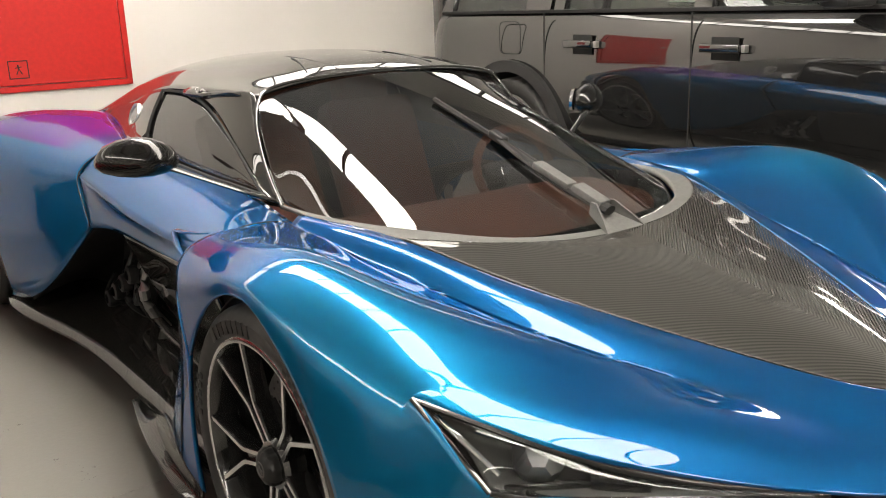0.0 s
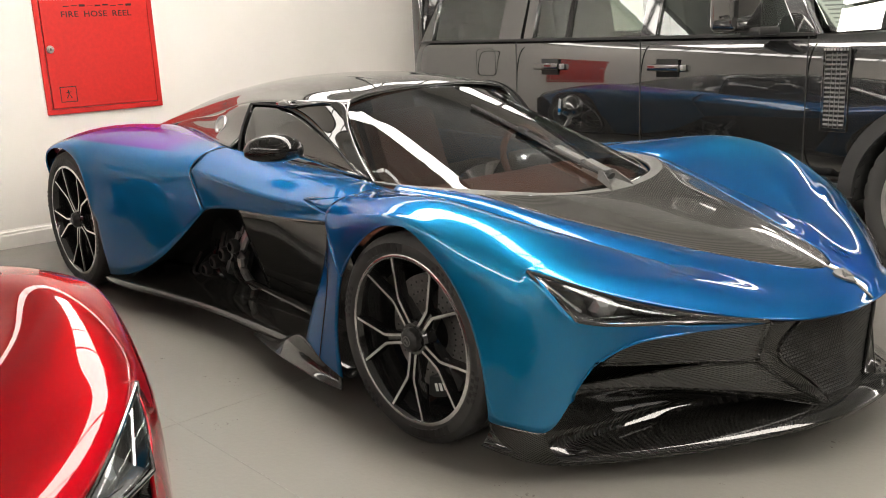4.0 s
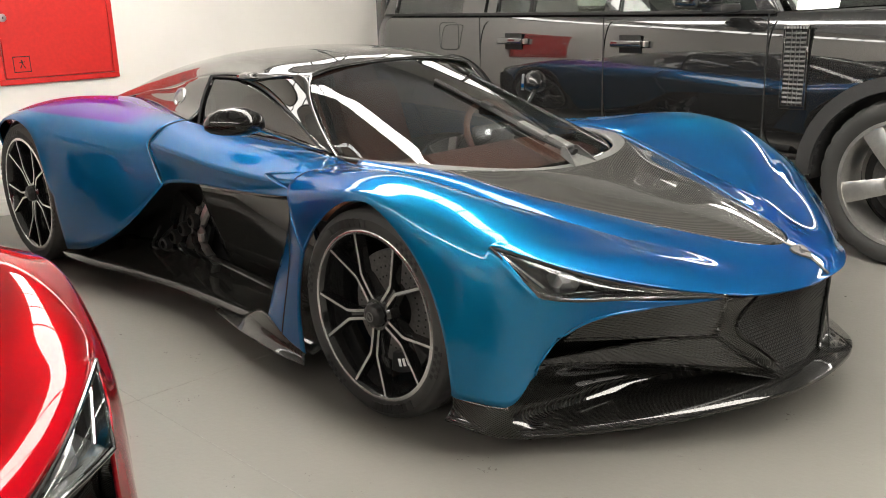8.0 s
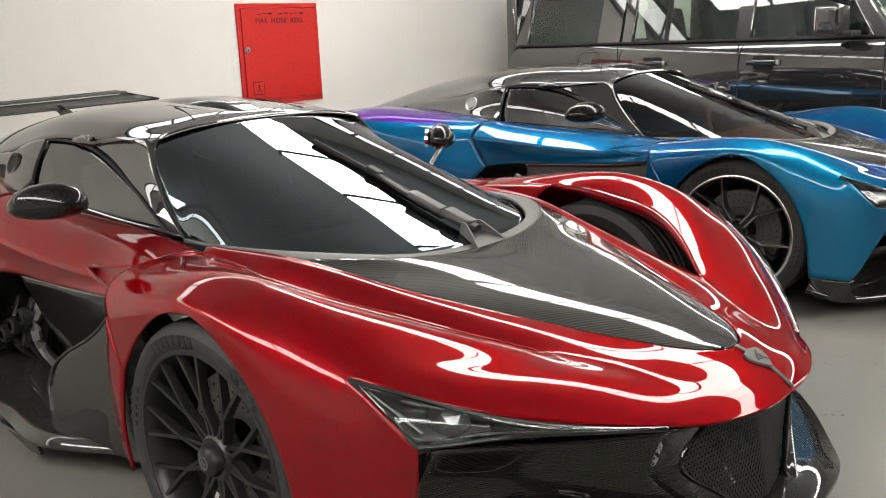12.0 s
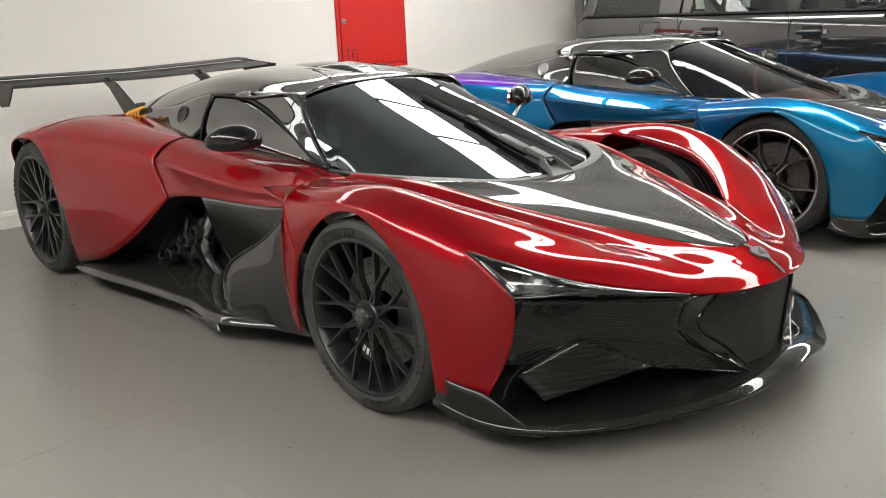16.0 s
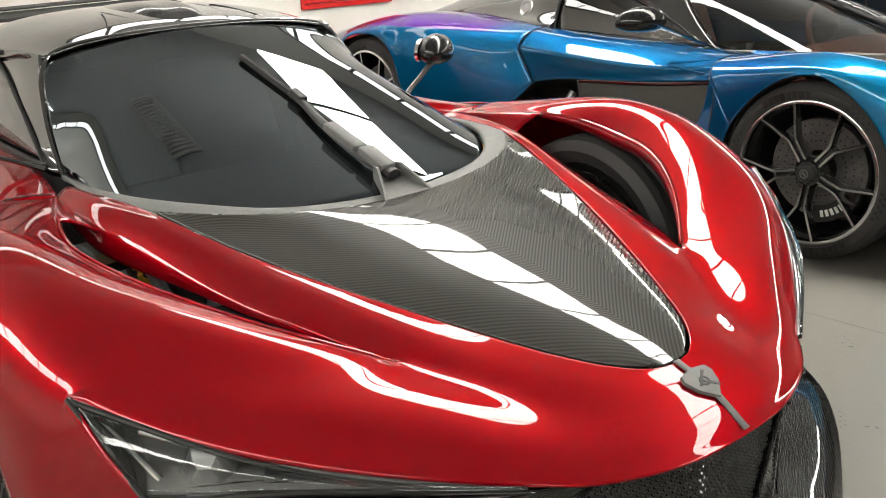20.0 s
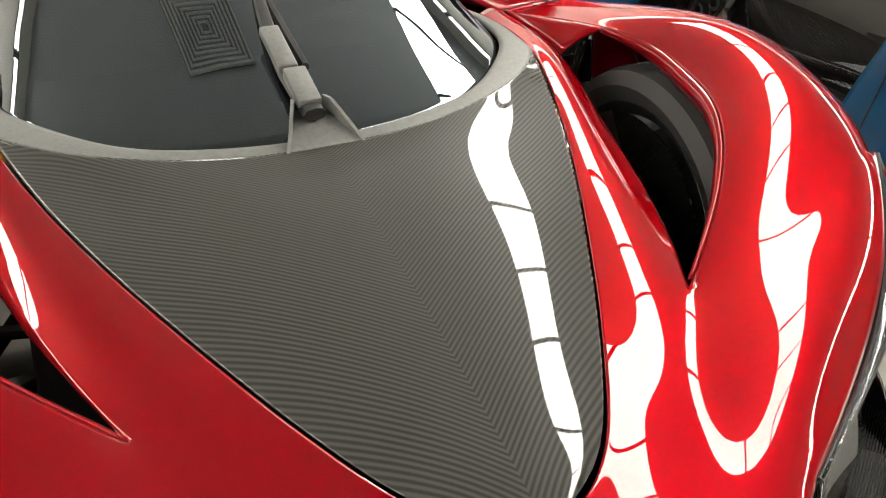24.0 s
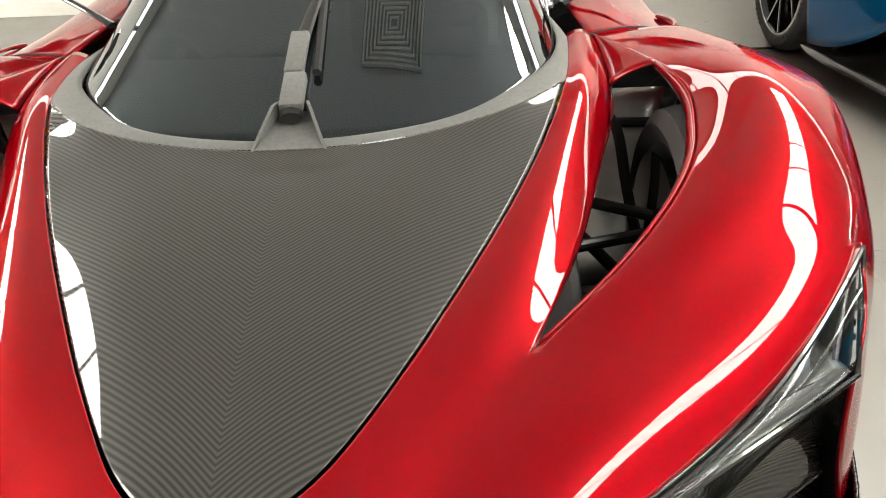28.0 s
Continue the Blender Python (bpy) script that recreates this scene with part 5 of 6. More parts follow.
def sills(car, style):
    red = style == "red"
    for m in (1, -1):
        edge = R((-2.38, 0.925, 0.097), (-2.25, 0.945, 0.10), (-1.90, 0.905, 0.098), (-1.52, 0.852, 0.095), (-1.2, 0.845, 0.092), (-0.9, 0.855, 0.09), (-0.62, 0.87, 0.085), (-0.40, 0.88, 0.08))
        if red:
            edge = R((-2.33, 0.90, 0.10), (-2.28, 0.945, 0.105), (-1.8, 0.935, 0.102), (-1.36, 0.908, 0.10), (-1.21, 0.908, 0.10), (-0.97, 0.935, 0.097), (-0.72, 0.83, 0.097), (-0.50, 0.73, 0.097))
        e = spline(edge, 33)
        rows = []
        for u in np.linspace(0, 1, 7):
            inn = np.stack([e[:, 0], 0.535 + 0 * e[:, 0], 0.130 + 0 * e[:, 0]], 1)
            rows.append((e * (1 - u) + inn * u + np.array([0, 0, 0.008 * math.sin(math.pi * u)])) * [1, m, 1])
        sheets("side_sill", [np.stack(rows, 0)], CARBON_SILL, car, 0.014, "flat carbon side sill", weld=False)
        # dark inlet behind the door with struts and a cooler
        well = [
            R((-1.26, m * 0.775, 0.565), (-1.50, m * 0.79, 0.53), (-1.75, m * 0.84, 0.36), (-2.15, m * 0.88, 0.14)),
            R((-1.36, m * 0.60, 0.50), (-1.60, m * 0.58, 0.48), (-1.85, m * 0.58, 0.36), (-2.2, m * 0.62, 0.16)),
            R((-1.42, m * 0.55, 0.13), (-1.65, m * 0.54, 0.13), (-1.90, m * 0.54, 0.13), (-2.2, m * 0.58, 0.125)),
        ]
        sheets("side_inlet", [surface(well, 16, 24)], MATT_BLACK, car, 0.01, "black cooling inlet behind the door")
        rnd = random.Random(5)
        for k in range(7):
            x = -1.47 - 0.085 * k
            top = 0.47 - 0.045 * k
            hose = spline([(x, m * 0.60, 0.14), (x + rnd.uniform(-0.06, 0.05), m * rnd.uniform(0.63, 0.68), top * 0.6), (x + rnd.uniform(-0.05, 0.10), m * 0.62, top)], 10)
            part("inlet_hose", tube_bm(hose, rnd.uniform(0.008, 0.020), 8), rnd.choice((SATIN_BLACK, GLOSS_BLACK, STEEL)), car, "", True)
        part("cooler_core", moved(box_bm(-0.16, 0.16, -0.012, 0.012, -0.10, 0.10, 0.004), pose(-1.66, m * 0.60, 0.30, 0, 28, 0)), SATIN_BLACK, car, "dark cooler in the inlet")
        part("cooler_bracket", moved(box_bm(-0.012, 0.012, -0.03, 0.03, -0.13, 0.13, 0.004), pose(-1.56, m * 0.63, 0.30, 0, 35, 0)), STEEL, car)
        for k in range(4):
            x = -1.46 - 0.09 * k
            part("cooler_pipe", moved(lathe_bm([(0.018, 0.0), (0.030, 0.004), (0.034, 0.02), (0.030, 0.036), (0.018, 0.04)], 18), pose(x, m * 0.72, 0.36 - 0.05 * k, 0, 20, 0)), SATIN_BLACK, car, "", True)
        if red:
            skirt = [
                R((-0.53, m * 0.835, 0.60), (-0.50, m * 0.85, 0.60), (-0.465, m * 0.868, 0.60)),
                R((-0.80, m * 0.805, 0.43), (-0.63, m * 0.838, 0.42), (-0.47, m * 0.872, 0.42)),
                R((-1.07, m * 0.808, 0.255), (-0.78, m * 0.838, 0.26), (-0.46, m * 0.866, 0.28)),
                R((-1.03, m * 0.838, 0.160), (-0.75, m * 0.836, 0.160), (-0.47, m * 0.835, 0.17)),
                R((-1.00, m * 0.850, 0.092), (-0.72, m * 0.815, 0.092), (-0.48, m * 0.77, 0.092)),
            ]
            sheets("side_skirt", [surface(skirt, 33, 17)], CARBON_DARK, car, 0.008, "glossy carbon skirt between door and front wheel")
            seam = spline([r[0] for r in skirt[:4]], 16)
            part("panel_gap", tube_bm(seam, 0.0035, 6), GRILLE_GREY, car)
            part("sill_fin", prism_bm([(-1.25, 0.094), (-0.98, 0.090), (-0.965, 0.055), (-1.02, 0.055)], "y", *sorted((m * 0.905, m * 0.922)), 0.004), GLOSS_BLACK, car, "small fin below the sill end")
        else:
            tip = [
                R((-1.03, m * 0.862, 0.106), (-1.035, m * 0.870, 0.103), (-1.04, m * 0.880, 0.098)),
                R((-0.85, m * 0.868, 0.120), (-0.83, m * 0.900, 0.106), (-0.82, m * 0.928, 0.095)),
                R((-0.665, m * 0.905, 0.190), (-0.63, m * 0.926, 0.120), (-0.61, m * 0.960, 0.092)),
                R((-0.51, m * 0.932, 0.150), (-0.48, m * 0.946, 0.108), (-0.46, m * 0.970, 0.088)),
                R((-0.374, m * 0.937, 0.112), (-0.36, m * 0.946, 0.094), (-0.342, m * 0.960, 0.082)),
            ]
            rail = spline([(-1.60, m * 0.625, 0.190), (-1.35, m * 0.640, 0.176), (-1.0, m * 0.655, 0.156), (-0.66, m * 0.70, 0.140)], 20)
            part("door_sill_rail", tube_bm(rail, 0.020, 10, False, 0.5), CARBON_SILL, car, "carbon ledge below the door", True)
            sheets("sill_winglet", [surface(tip, 33, 13)], CARBON_SILL, car, 0.006, "small carbon winglet under the blade")


def fittings(car, style):
    red = style == "red"
    # wiper
    arm = spline([(0.055, 0.0, 0.702), (-0.10, -0.01, 0.746), (-0.37, 0.015, 0.834), (-0.40, 0.02, 0.844)], 20)
    wiper = child("wiper", None, car, "single black windscreen wiper")
    wiper.matrix_basis = pose(0, 0, 0.009)
    for m in (1, -1):
        fin = [(0.115, m * 0.070, 0.660), (0.085, m * 0.055, 0.688), (0.040, m * 0.036, 0.722), (0.018, m * 0.030, 0.722), (0.010, m * 0.028, 0.690)]
        bm = bmesh.new()
        near_v = [bm.verts.new(p) for p in fin]
        far_v = [bm.verts.new((x, y - m * 0.006, z)) for x, y, z in fin]
        bm.faces.new(near_v)
        bm.faces.new(far_v[::-1])
        for i in range(5):
            bm.faces.new((near_v[i], near_v[(i + 1) % 5], far_v[(i + 1) % 5], far_v[i]))
        part("wiper_fin", bm, COWL_GREY, wiper, "thin grey fin beside the wiper arm")
    base = bmesh.new()
    tri = [(0.108, -0.062, 0.655), (0.108, 0.062, 0.655), (0.012, 0.027, 0.690), (0.012, -0.027, 0.690)]
    low = [base.verts.new(p) for p in tri]
    up = [base.verts.new((x, y, z + 0.010)) for x, y, z in tri]
    base.faces.new(low[::-1])
    base.faces.new(up)
    for i in range(4):
        base.faces.new((low[i], low[(i + 1) % 4], up[(i + 1) % 4], up[i]))
    part("wiper_base", base, COWL_GREY, wiper, "grey wedge-shaped wiper base")
    part("wiper_arm", tube_bm(arm, [0.021, 0.021, 0.020, 0.019, 0.018, 0.018, 0.017, 0.016, 0.015, 0.014, 0.013, 0.012, 0.011, 0.010, 0.010, 0.009, 0.009, 0.008, 0.008, 0.008], 8, False, 0.6), SATIN_BLACK, wiper, "", True)
    part("arm_socket", moved(box_bm(-0.055, 0.045, -0.021, 0.021, -0.012, 0.014, 0.005), pose(-0.005, -0.002, 0.726, 0, 19, 0)), COWL_GREY, wiper, "square grey arm socket", True)
    part("arm_sleeve", moved(box_bm(-0.075, 0.060, -0.019, 0.019, -0.009, 0.011, 0.006), pose(-0.125, -0.008, 0.764, 0, 18.5, 0)), COWL_GREY, wiper, "tapered grey arm sleeve", True)
    part("socket_mouth", moved(box_bm(0.044, 0.047, -0.015, 0.015, -0.009, 0.004), pose(-0.005, -0.002, 0.726, 0, 19, 0)), MATT_BLACK, wiper)
    part("blade", tube_bm(spline([(-0.10, 0.03, 0.738), (-0.38, 0.022, 0.829), (-0.66, 0.012, 0.925)], 16), 0.009, 6), MATT_BLACK, wiper)
    part("blade_clip", moved(box_bm(-0.03, 0.03, -0.014, 0.014, 0, 0.022, 0.005), pose(-0.385, 0.02, 0.828, 0, 19, 0)), SATIN_BLACK, wiper)

    # mirrors
    for m in (1, -1):
        mir = child("door_mirror", None, car, "carbon door mirror on a slim black stalk")
        prof = [(0.112, 0.0), (0.108, 0.022), (0.085, 0.050), (0.045, 0.068), (0.0, 0.075), (-0.045, 0.070), (-0.085, 0.050), (-0.103, 0.026), (-0.108, 0.0)]
        bm = bmesh.new()
        rings = []
        for y, r in prof:
            rings.append([bm.verts.new((r * 0.80 * math.cos(a) - 0.01, y, r * (0.92 if math.sin(a) > 0 else 0.5) * math.sin(a))) for a in np.linspace(0, math.tau, 21)[:20]])
        for a, b in zip(rings, rings[1:]):
            for k in range(20):
                bm.faces.new((a[k], a[(k + 1) % 20], b[(k + 1) % 20], b[k]))
        bmesh.ops.remove_doubles(bm, verts=bm.verts, dist=1e-5)
        at = pose(-0.815, m * 0.850, 0.838, 0, 4, 38 * m) @ Matrix.Diagonal((1, m, 1, 1))
        part("mirror_shell", moved(bm, at), CARBON_DARK, mir, "", True)
        part("mirror_glass", moved(prism_bm([(0.045 * math.cos(a) * 1.8, 0.040 * math.sin(a) + 0.008) for a in np.linspace(0, math.tau, 25)[:24]], "x", -0.072, -0.060), at), CHROME, mir)
        stalk = spline([(-0.665, m * 0.560, 0.722), (-0.70, m * 0.62, 0.748), (-0.74, m * 0.72, 0.795), (-0.77, m * 0.78, 0.825)], 12)
        part("mirror_stalk", tube_bm(stalk, [0.014, 0.012, 0.011, 0.011, 0.011, 0.011, 0.011, 0.011, 0.012, 0.013, 0.015, 0.018], 10, False, 0.6), GLOSS_BLACK, mir, "", True)

    # nose badge and centre strip
    shield = [(0.026, 0.024), (0.030, 0.012), (0.022, -0.01), (0.0, -0.034), (-0.022, -0.01), (-0.030, 0.012), (-0.026, 0.024), (0.0, 0.030)]
    at = pose(0.903, 0, 0.4915, 0, 24, 0) @ Matrix.Rotation(radians(90), 4, "Z") @ Matrix.Diagonal((1.22, 1.1, 1, 1))
    badge = part("badge", moved(prism_bm(shield, "z", -0.004, 0.0035, 0.001), at), BADGE_GREY, car, "grey shield-shaped nose badge")
    part("badge_mark", moved(join_bm([moved(box_bm(-0.017, 0.017, -0.0022, 0.0022, 0.0034, 0.0046), pose(0, 0.006, 0, 0, 0, 40)), moved(box_bm(-0.015, 0.015, -0.0022, 0.0022, 0.0034, 0.0046), pose(0.006, -0.006, 0, 0, 0, -42)), lathe_bm([(0.0062, 0.0034), (0.0062, 0.0046), (0.0092, 0.0046), (0.0092, 0.0034)], 18, "z")]), at), SATIN_BLACK, badge)
    g = np.array([[(x, y, z) for y in (-0.007, 0.0, 0.007)] for x, z in zip(np.linspace(0.846, 0.988, 12), spline([(0.846, 0, 0.513), (0.905, 0, 0.488), (0.988, 0, 0.440)], 12)[:, 2])])
    sheets("centre_strip", [g], BADGE_GREY, car, 0.002, "grey strip from the bonnet to the nose edge")

    # roof scoop
    scoop = [
        R((-0.98, 0, 1.030), (-0.98, 0.05, 1.029), (-0.98, 0.085, 1.024)),
        R((-1.06, 0, 1.060), (-1.06, 0.06, 1.058), (-1.06, 0.10, 1.042)),
        R((-1.30, 0, 1.078), (-1.30, 0.07, 1.074), (-1.30, 0.125, 1.055)),
        R((-1.75, 0, 1.040), (-1.75, 0.06, 1.037), (-1.75, 0.11, 1.025)),
        R((-2.2, 0, 0.968), (-2.2, 0.03, 0.967), (-2.2, 0.06, 0.965)),
    ]
    if red:
        sheets("roof_scoop", [surface(full(scoop), 30, 17)], CARBON_DARK, car, 0.006, "low carbon roof scoop")
    for m in (1, -1):
        ridge = spline([(-0.96, m * 0.13, 1.020), (-1.10, m * 0.15, 1.046), (-1.4, m * 0.15, 1.052), (-1.9, m * 0.12, 1.010)], 16)
        part("roof_rib", tube_bm(ridge, 0.010, 8, False, 0.5), CARBON_DARK, car, "", True)
        hinge = spline([(-0.975, m * 0.24, 1.022), (-1.10, m * 0.20, 1.046), (-1.18, m * 0.18, 1.055)], 10)
        part("panel_gap", tube_bm(hinge, 0.0025, 6), MATT_BLACK, car)

    if red:
        rear_wing(car)
        front_suspension(car)


def rear_wing(car):
    wing = child("rear_wing", None, car, "wide black rear wing on two swan struts")
    sec = [(0.13, 0.0), (0.09, 0.014), (0.0, 0.022), (-0.09, 0.020), (-0.15, 0.030), (-0.152, 0.026), (-0.09, 0.006), (0.0, -0.004), (0.09, -0.006)]

    def foil(scale, dx, dz, y0, y1, n):
        rows = []
        for y in np.linspace(y0, y1, n):
            k = abs(y) / 0.86
            rows.append([(dx + scale * x - 0.05 * k * k, y, dz + scale * z - 0.012 * (1 - k)) for x, z in sec + sec[:1]])
        return np.array(rows)

    sheets("main_plane", [foil(1.0, -3.14, 0.975, -0.86, 0.86, 25)], SATIN_BLACK, wing, 0.0, "", weld=True)
    sheets("flap", [foil(0.45, -3.33, 1.012, -0.86, 0.86, 25)], SATIN_BLACK, wing, 0.0, "", weld=True)
    for m in (1, -1):
        part("end_plate", prism_bm([(-2.99, 0.985), (-3.04, 0.93), (-3.10, 0.875), (-3.20, 0.865), (-3.40, 0.94), (-3.41, 1.02), (-3.2, 1.0)], "y", m * 0.862 - 0.004, m * 0.862 + 0.004, 0.001), SATIN_BLACK, wing)
        st = part("strut", prism_bm([(-2.60, 0.76), (-2.80, 0.72), (-3.03, 0.935), (-3.16, 0.985), (-3.02, 0.99), (-2.93, 0.955)], "y", m * 0.30 - 0.007, m * 0.30 + 0.007, 0.002), CARBON_DARK, wing)
        part("strut_foot", prism_bm([(-2.60, 0.76), (-2.66, 0.86), (-2.78, 0.80), (-2.92, 0.70), (-2.60, 0.70)], "y", m * 0.30 - 0.03, m * 0.30 + 0.03, 0.008), SATIN_BLACK, wing)
    for m in (1, -1):
        coil = [(-2.23 - 0.0028 * k, m * 0.50 + 0.024 * math.cos(k * 0.5), 0.850 - 0.0006 * k + 0.024 * math.sin(k * 0.5)) for k in range(64)]
        part("damper_spring", tube_bm(coil, 0.007, 6), SPRING_YELLOW, car, "yellow damper spring", True)
        part("damper", tube_bm([(-2.16, m * 0.50, 0.862), (-2.55, m * 0.50, 0.80)], 0.015, 10), SATIN_BLACK, car, "", True)


def front_suspension(car):
    """What shows through the open fenders of the red car: links, damper, inner carbon."""
    for m in (1, -1):
        for a, b, r in (((0.16, m * 0.40, 0.47), (0.03, m * 0.72, 0.45), 0.012), ((-0.16, m * 0.40, 0.47), (0.01, m * 0.72, 0.45), 0.012), ((0.22, m * 0.38, 0.22), (0.04, m * 0.72, 0.22), 0.014), ((-0.20, m * 0.38, 0.22), (0.0, m * 0.72, 0.22), 0.014), ((0.14, m * 0.40, 0.33), (0.10, m * 0.73, 0.33), 0.010), ((0.02, m * 0.70, 0.24), (0.02, m * 0.45, 0.52), 0.012)):
            part("suspension_link", tube_bm([a, b], r, 10), SATIN_BLACK, car, "", True)
            for q in (a, b):
                bm = bmesh.new()
                bmesh.ops.create_uvsphere(bm, u_segments=10, v_segments=6, radius=r * 1.9, matrix=Matrix.Translation(q))
                part("link_joint", bm, STEEL, car, "", True)
        part("upright", moved(box_bm(-0.06, 0.06, -0.03, 0.03, -0.16, 0.14, 0.02), pose(0.01, m * 0.72, 0.34)), SATIN_BLACK, car, "", True)
        coil = [(-0.10 - 0.0026 * k, m * 0.53 + 0.026 * math.cos(k * 0.5), 0.565 + 0.0016 * k + 0.026 * math.sin(k * 0.5)) for k in range(52)]
        part("damper_spring", tube_bm(coil, 0.007, 6), SPRING_YELLOW, car, "yellow damper spring", True)
        part("damper", tube_bm([(-0.02, m * 0.53, 0.52), (-0.26, m * 0.53, 0.66)], 0.014, 10), STEEL, car, "", True)
        inner = [
            R((-0.42, m * 0.52, 0.64), (0.0, m * 0.45, 0.60), (0.35, m * 0.38, 0.54), (0.56, m * 0.37, 0.50)),
            R((-0.40, m * 0.50, 0.10), (0.0, m * 0.42, 0.10), (0.35, m * 0.36, 0.10), (0.56, m * 0.36, 0.10)),
        ]
        sheets("inner_wall", [surface(inner, 6, 16)], CARBON_DARK, car, 0.006, "carbon inner wall of the wheel bay")
        # made-up sloped reflector that throws ceiling light out to brighten the bay
        deck = [[(x, m * (y0 + (y1 - y0) * u), z) for u in (0, 0.33, 0.67, 1)] for x, z, y0, y1 in ((-0.40, 0.590, 0.49, 0.77), (-0.33, 0.46, 0.47, 0.72), (-0.12, 0.24, 0.45, 0.67))]
        sheets("bay_reflector", [surface(deck, 10, 8)], BAY_REFLECTOR, car, 0.004, "added satin alloy reflector that brightens the wheel bay")
        part("bay_beam", tube_bm([(-0.35, m * 0.48, 0.53), (-0.33, m * 0.78, 0.53)], 0.012, 8), MATT_BLACK, car, "", True)
        part("brake_hose", tube_bm(spline([(-0.36, m * 0.60, 0.54), (-0.26, m * 0.63, 0.56), (-0.16, m * 0.64, 0.48), (-0.08, m * 0.66, 0.36)], 16), 0.012, 8), MATT_BLACK, car, "", True)
        part("brake_duct", tube_bm(spline([(0.30, m * 0.50, 0.30), (0.16, m * 0.58, 0.33), (0.06, m * 0.66, 0.36)], 10), 0.035, 12), MATT_BLACK, car, "", True)
        ring = lathe_bm([(0.10, -0.268), (0.24, -0.262), (0.245, -0.27), (0.10, -0.276)], 40, "y", True)
        part("wheel_backing", moved(ring, pose(0.0, m * 0.945, 0.333) @ (Matrix.Identity(4) if m > 0 else Matrix.Rotation(math.pi, 4, "Z"))), CARBON_DARK, car, "dark carbon backing ring inside the wheel", True)



RED_X, RED_Y, RED_TURN = -0.080, -2.797, -1.57
sports_car(pose(0, 0, 0), "blue", "metallic blue sports car with teal and violet sheen and carbon bonnet")
sports_car(pose(RED_X, RED_Y, 0, 0, 0, RED_TURN), "red", "candy red sports car with carbon bonnet and black rear wing")

# ---- black off-road wagon beyond the cars: x forwards from its front axle, y to its left; its right flank is at y = 0 ----
def suv_wheel(parent, at):
    hub = child("wheel", None, parent)
    hub.matrix_basis = at
    r, rim, w = 0.388, 0.288, 0.25
    h = r - rim
    prof = [(rim, -0.012), (rim + 0.2 * h, 0.002), (rim + 0.55 * h, 0.008), (rim + 0.8 * h, 0.0), (rim + 0.92 * h, -0.012), (r - 0.004, -0.03), (r, -0.05), (r, -0.10), (r - 0.008, -0.104), (r - 0.008, -0.116), (r, -0.12), (r, -w + 0.05), (rim + 0.8 * h, -w), (rim, -w + 0.01)]
    part("tyre", lathe_bm(prof, 120, "y", True, lambda k, j: -0.008 if (4 <= j <= 7 and k % 4 == 0) else 0.0), TYRE, hub, "chunky all-terrain tyre", True)
    part("rim", lathe_bm([(rim + 0.003, -0.01), (rim + 0.004, -0.002), (rim - 0.012, -0.004), (rim - 0.02, -0.03), (rim - 0.035, -0.16), (rim - 0.028, -0.16), (rim - 0.01, -0.03)], 72, "y", True), CAST_ALLOY, hub, "", True)
    for k in range(5):
        a = k * math.tau / 5 + 0.977
        path = [(0.06, a, -0.035), (0.12, a, -0.02), (0.19, a, -0.012), (rim - 0.01, a, -0.010)]
        part("spoke", spoke_bm(path, 0.036, 0.050, 0.05, 0.035), CAST_ALLOY, hub, "broad silver alloy spoke", True)
    part("hub_plate", lathe_bm([(0.0, -0.016), (0.05, -0.018), (0.085, -0.028), (0.095, -0.06), (0.0, -0.06)], 40), CAST_ALLOY, hub, "", True)
    cap = part("hub_cap", lathe_bm([(0.0, 0.0), (0.028, -0.002), (0.034, -0.010), (0.034, -0.03)], 32), CAST_ALLOY, hub, "", True)
    for k in range(5):
        a = k * math.tau / 5 + 0.2
        part("wheel_nut", moved(lathe_bm([(0.0, -0.004), (0.009, -0.005), (0.011, -0.012), (0.011, -0.03)], 6), Matrix.Translation((0.062 * math.cos(a), 0, 0.062 * math.sin(a)))), STEEL, hub)
    part("brake_disc", lathe_bm([(0.06, -0.11), (0.175, -0.11), (0.175, -0.14), (0.06, -0.14)], 48, "y", True), DISC_STEEL, hub, "", True)
    part("wheel_well", lathe_bm([(0.0, -0.15), (0.23, -0.15), (0.23, -0.16), (0.0, -0.16)], 32), MATT_BLACK, hub)
    return hub


FRONT_X = 0.085


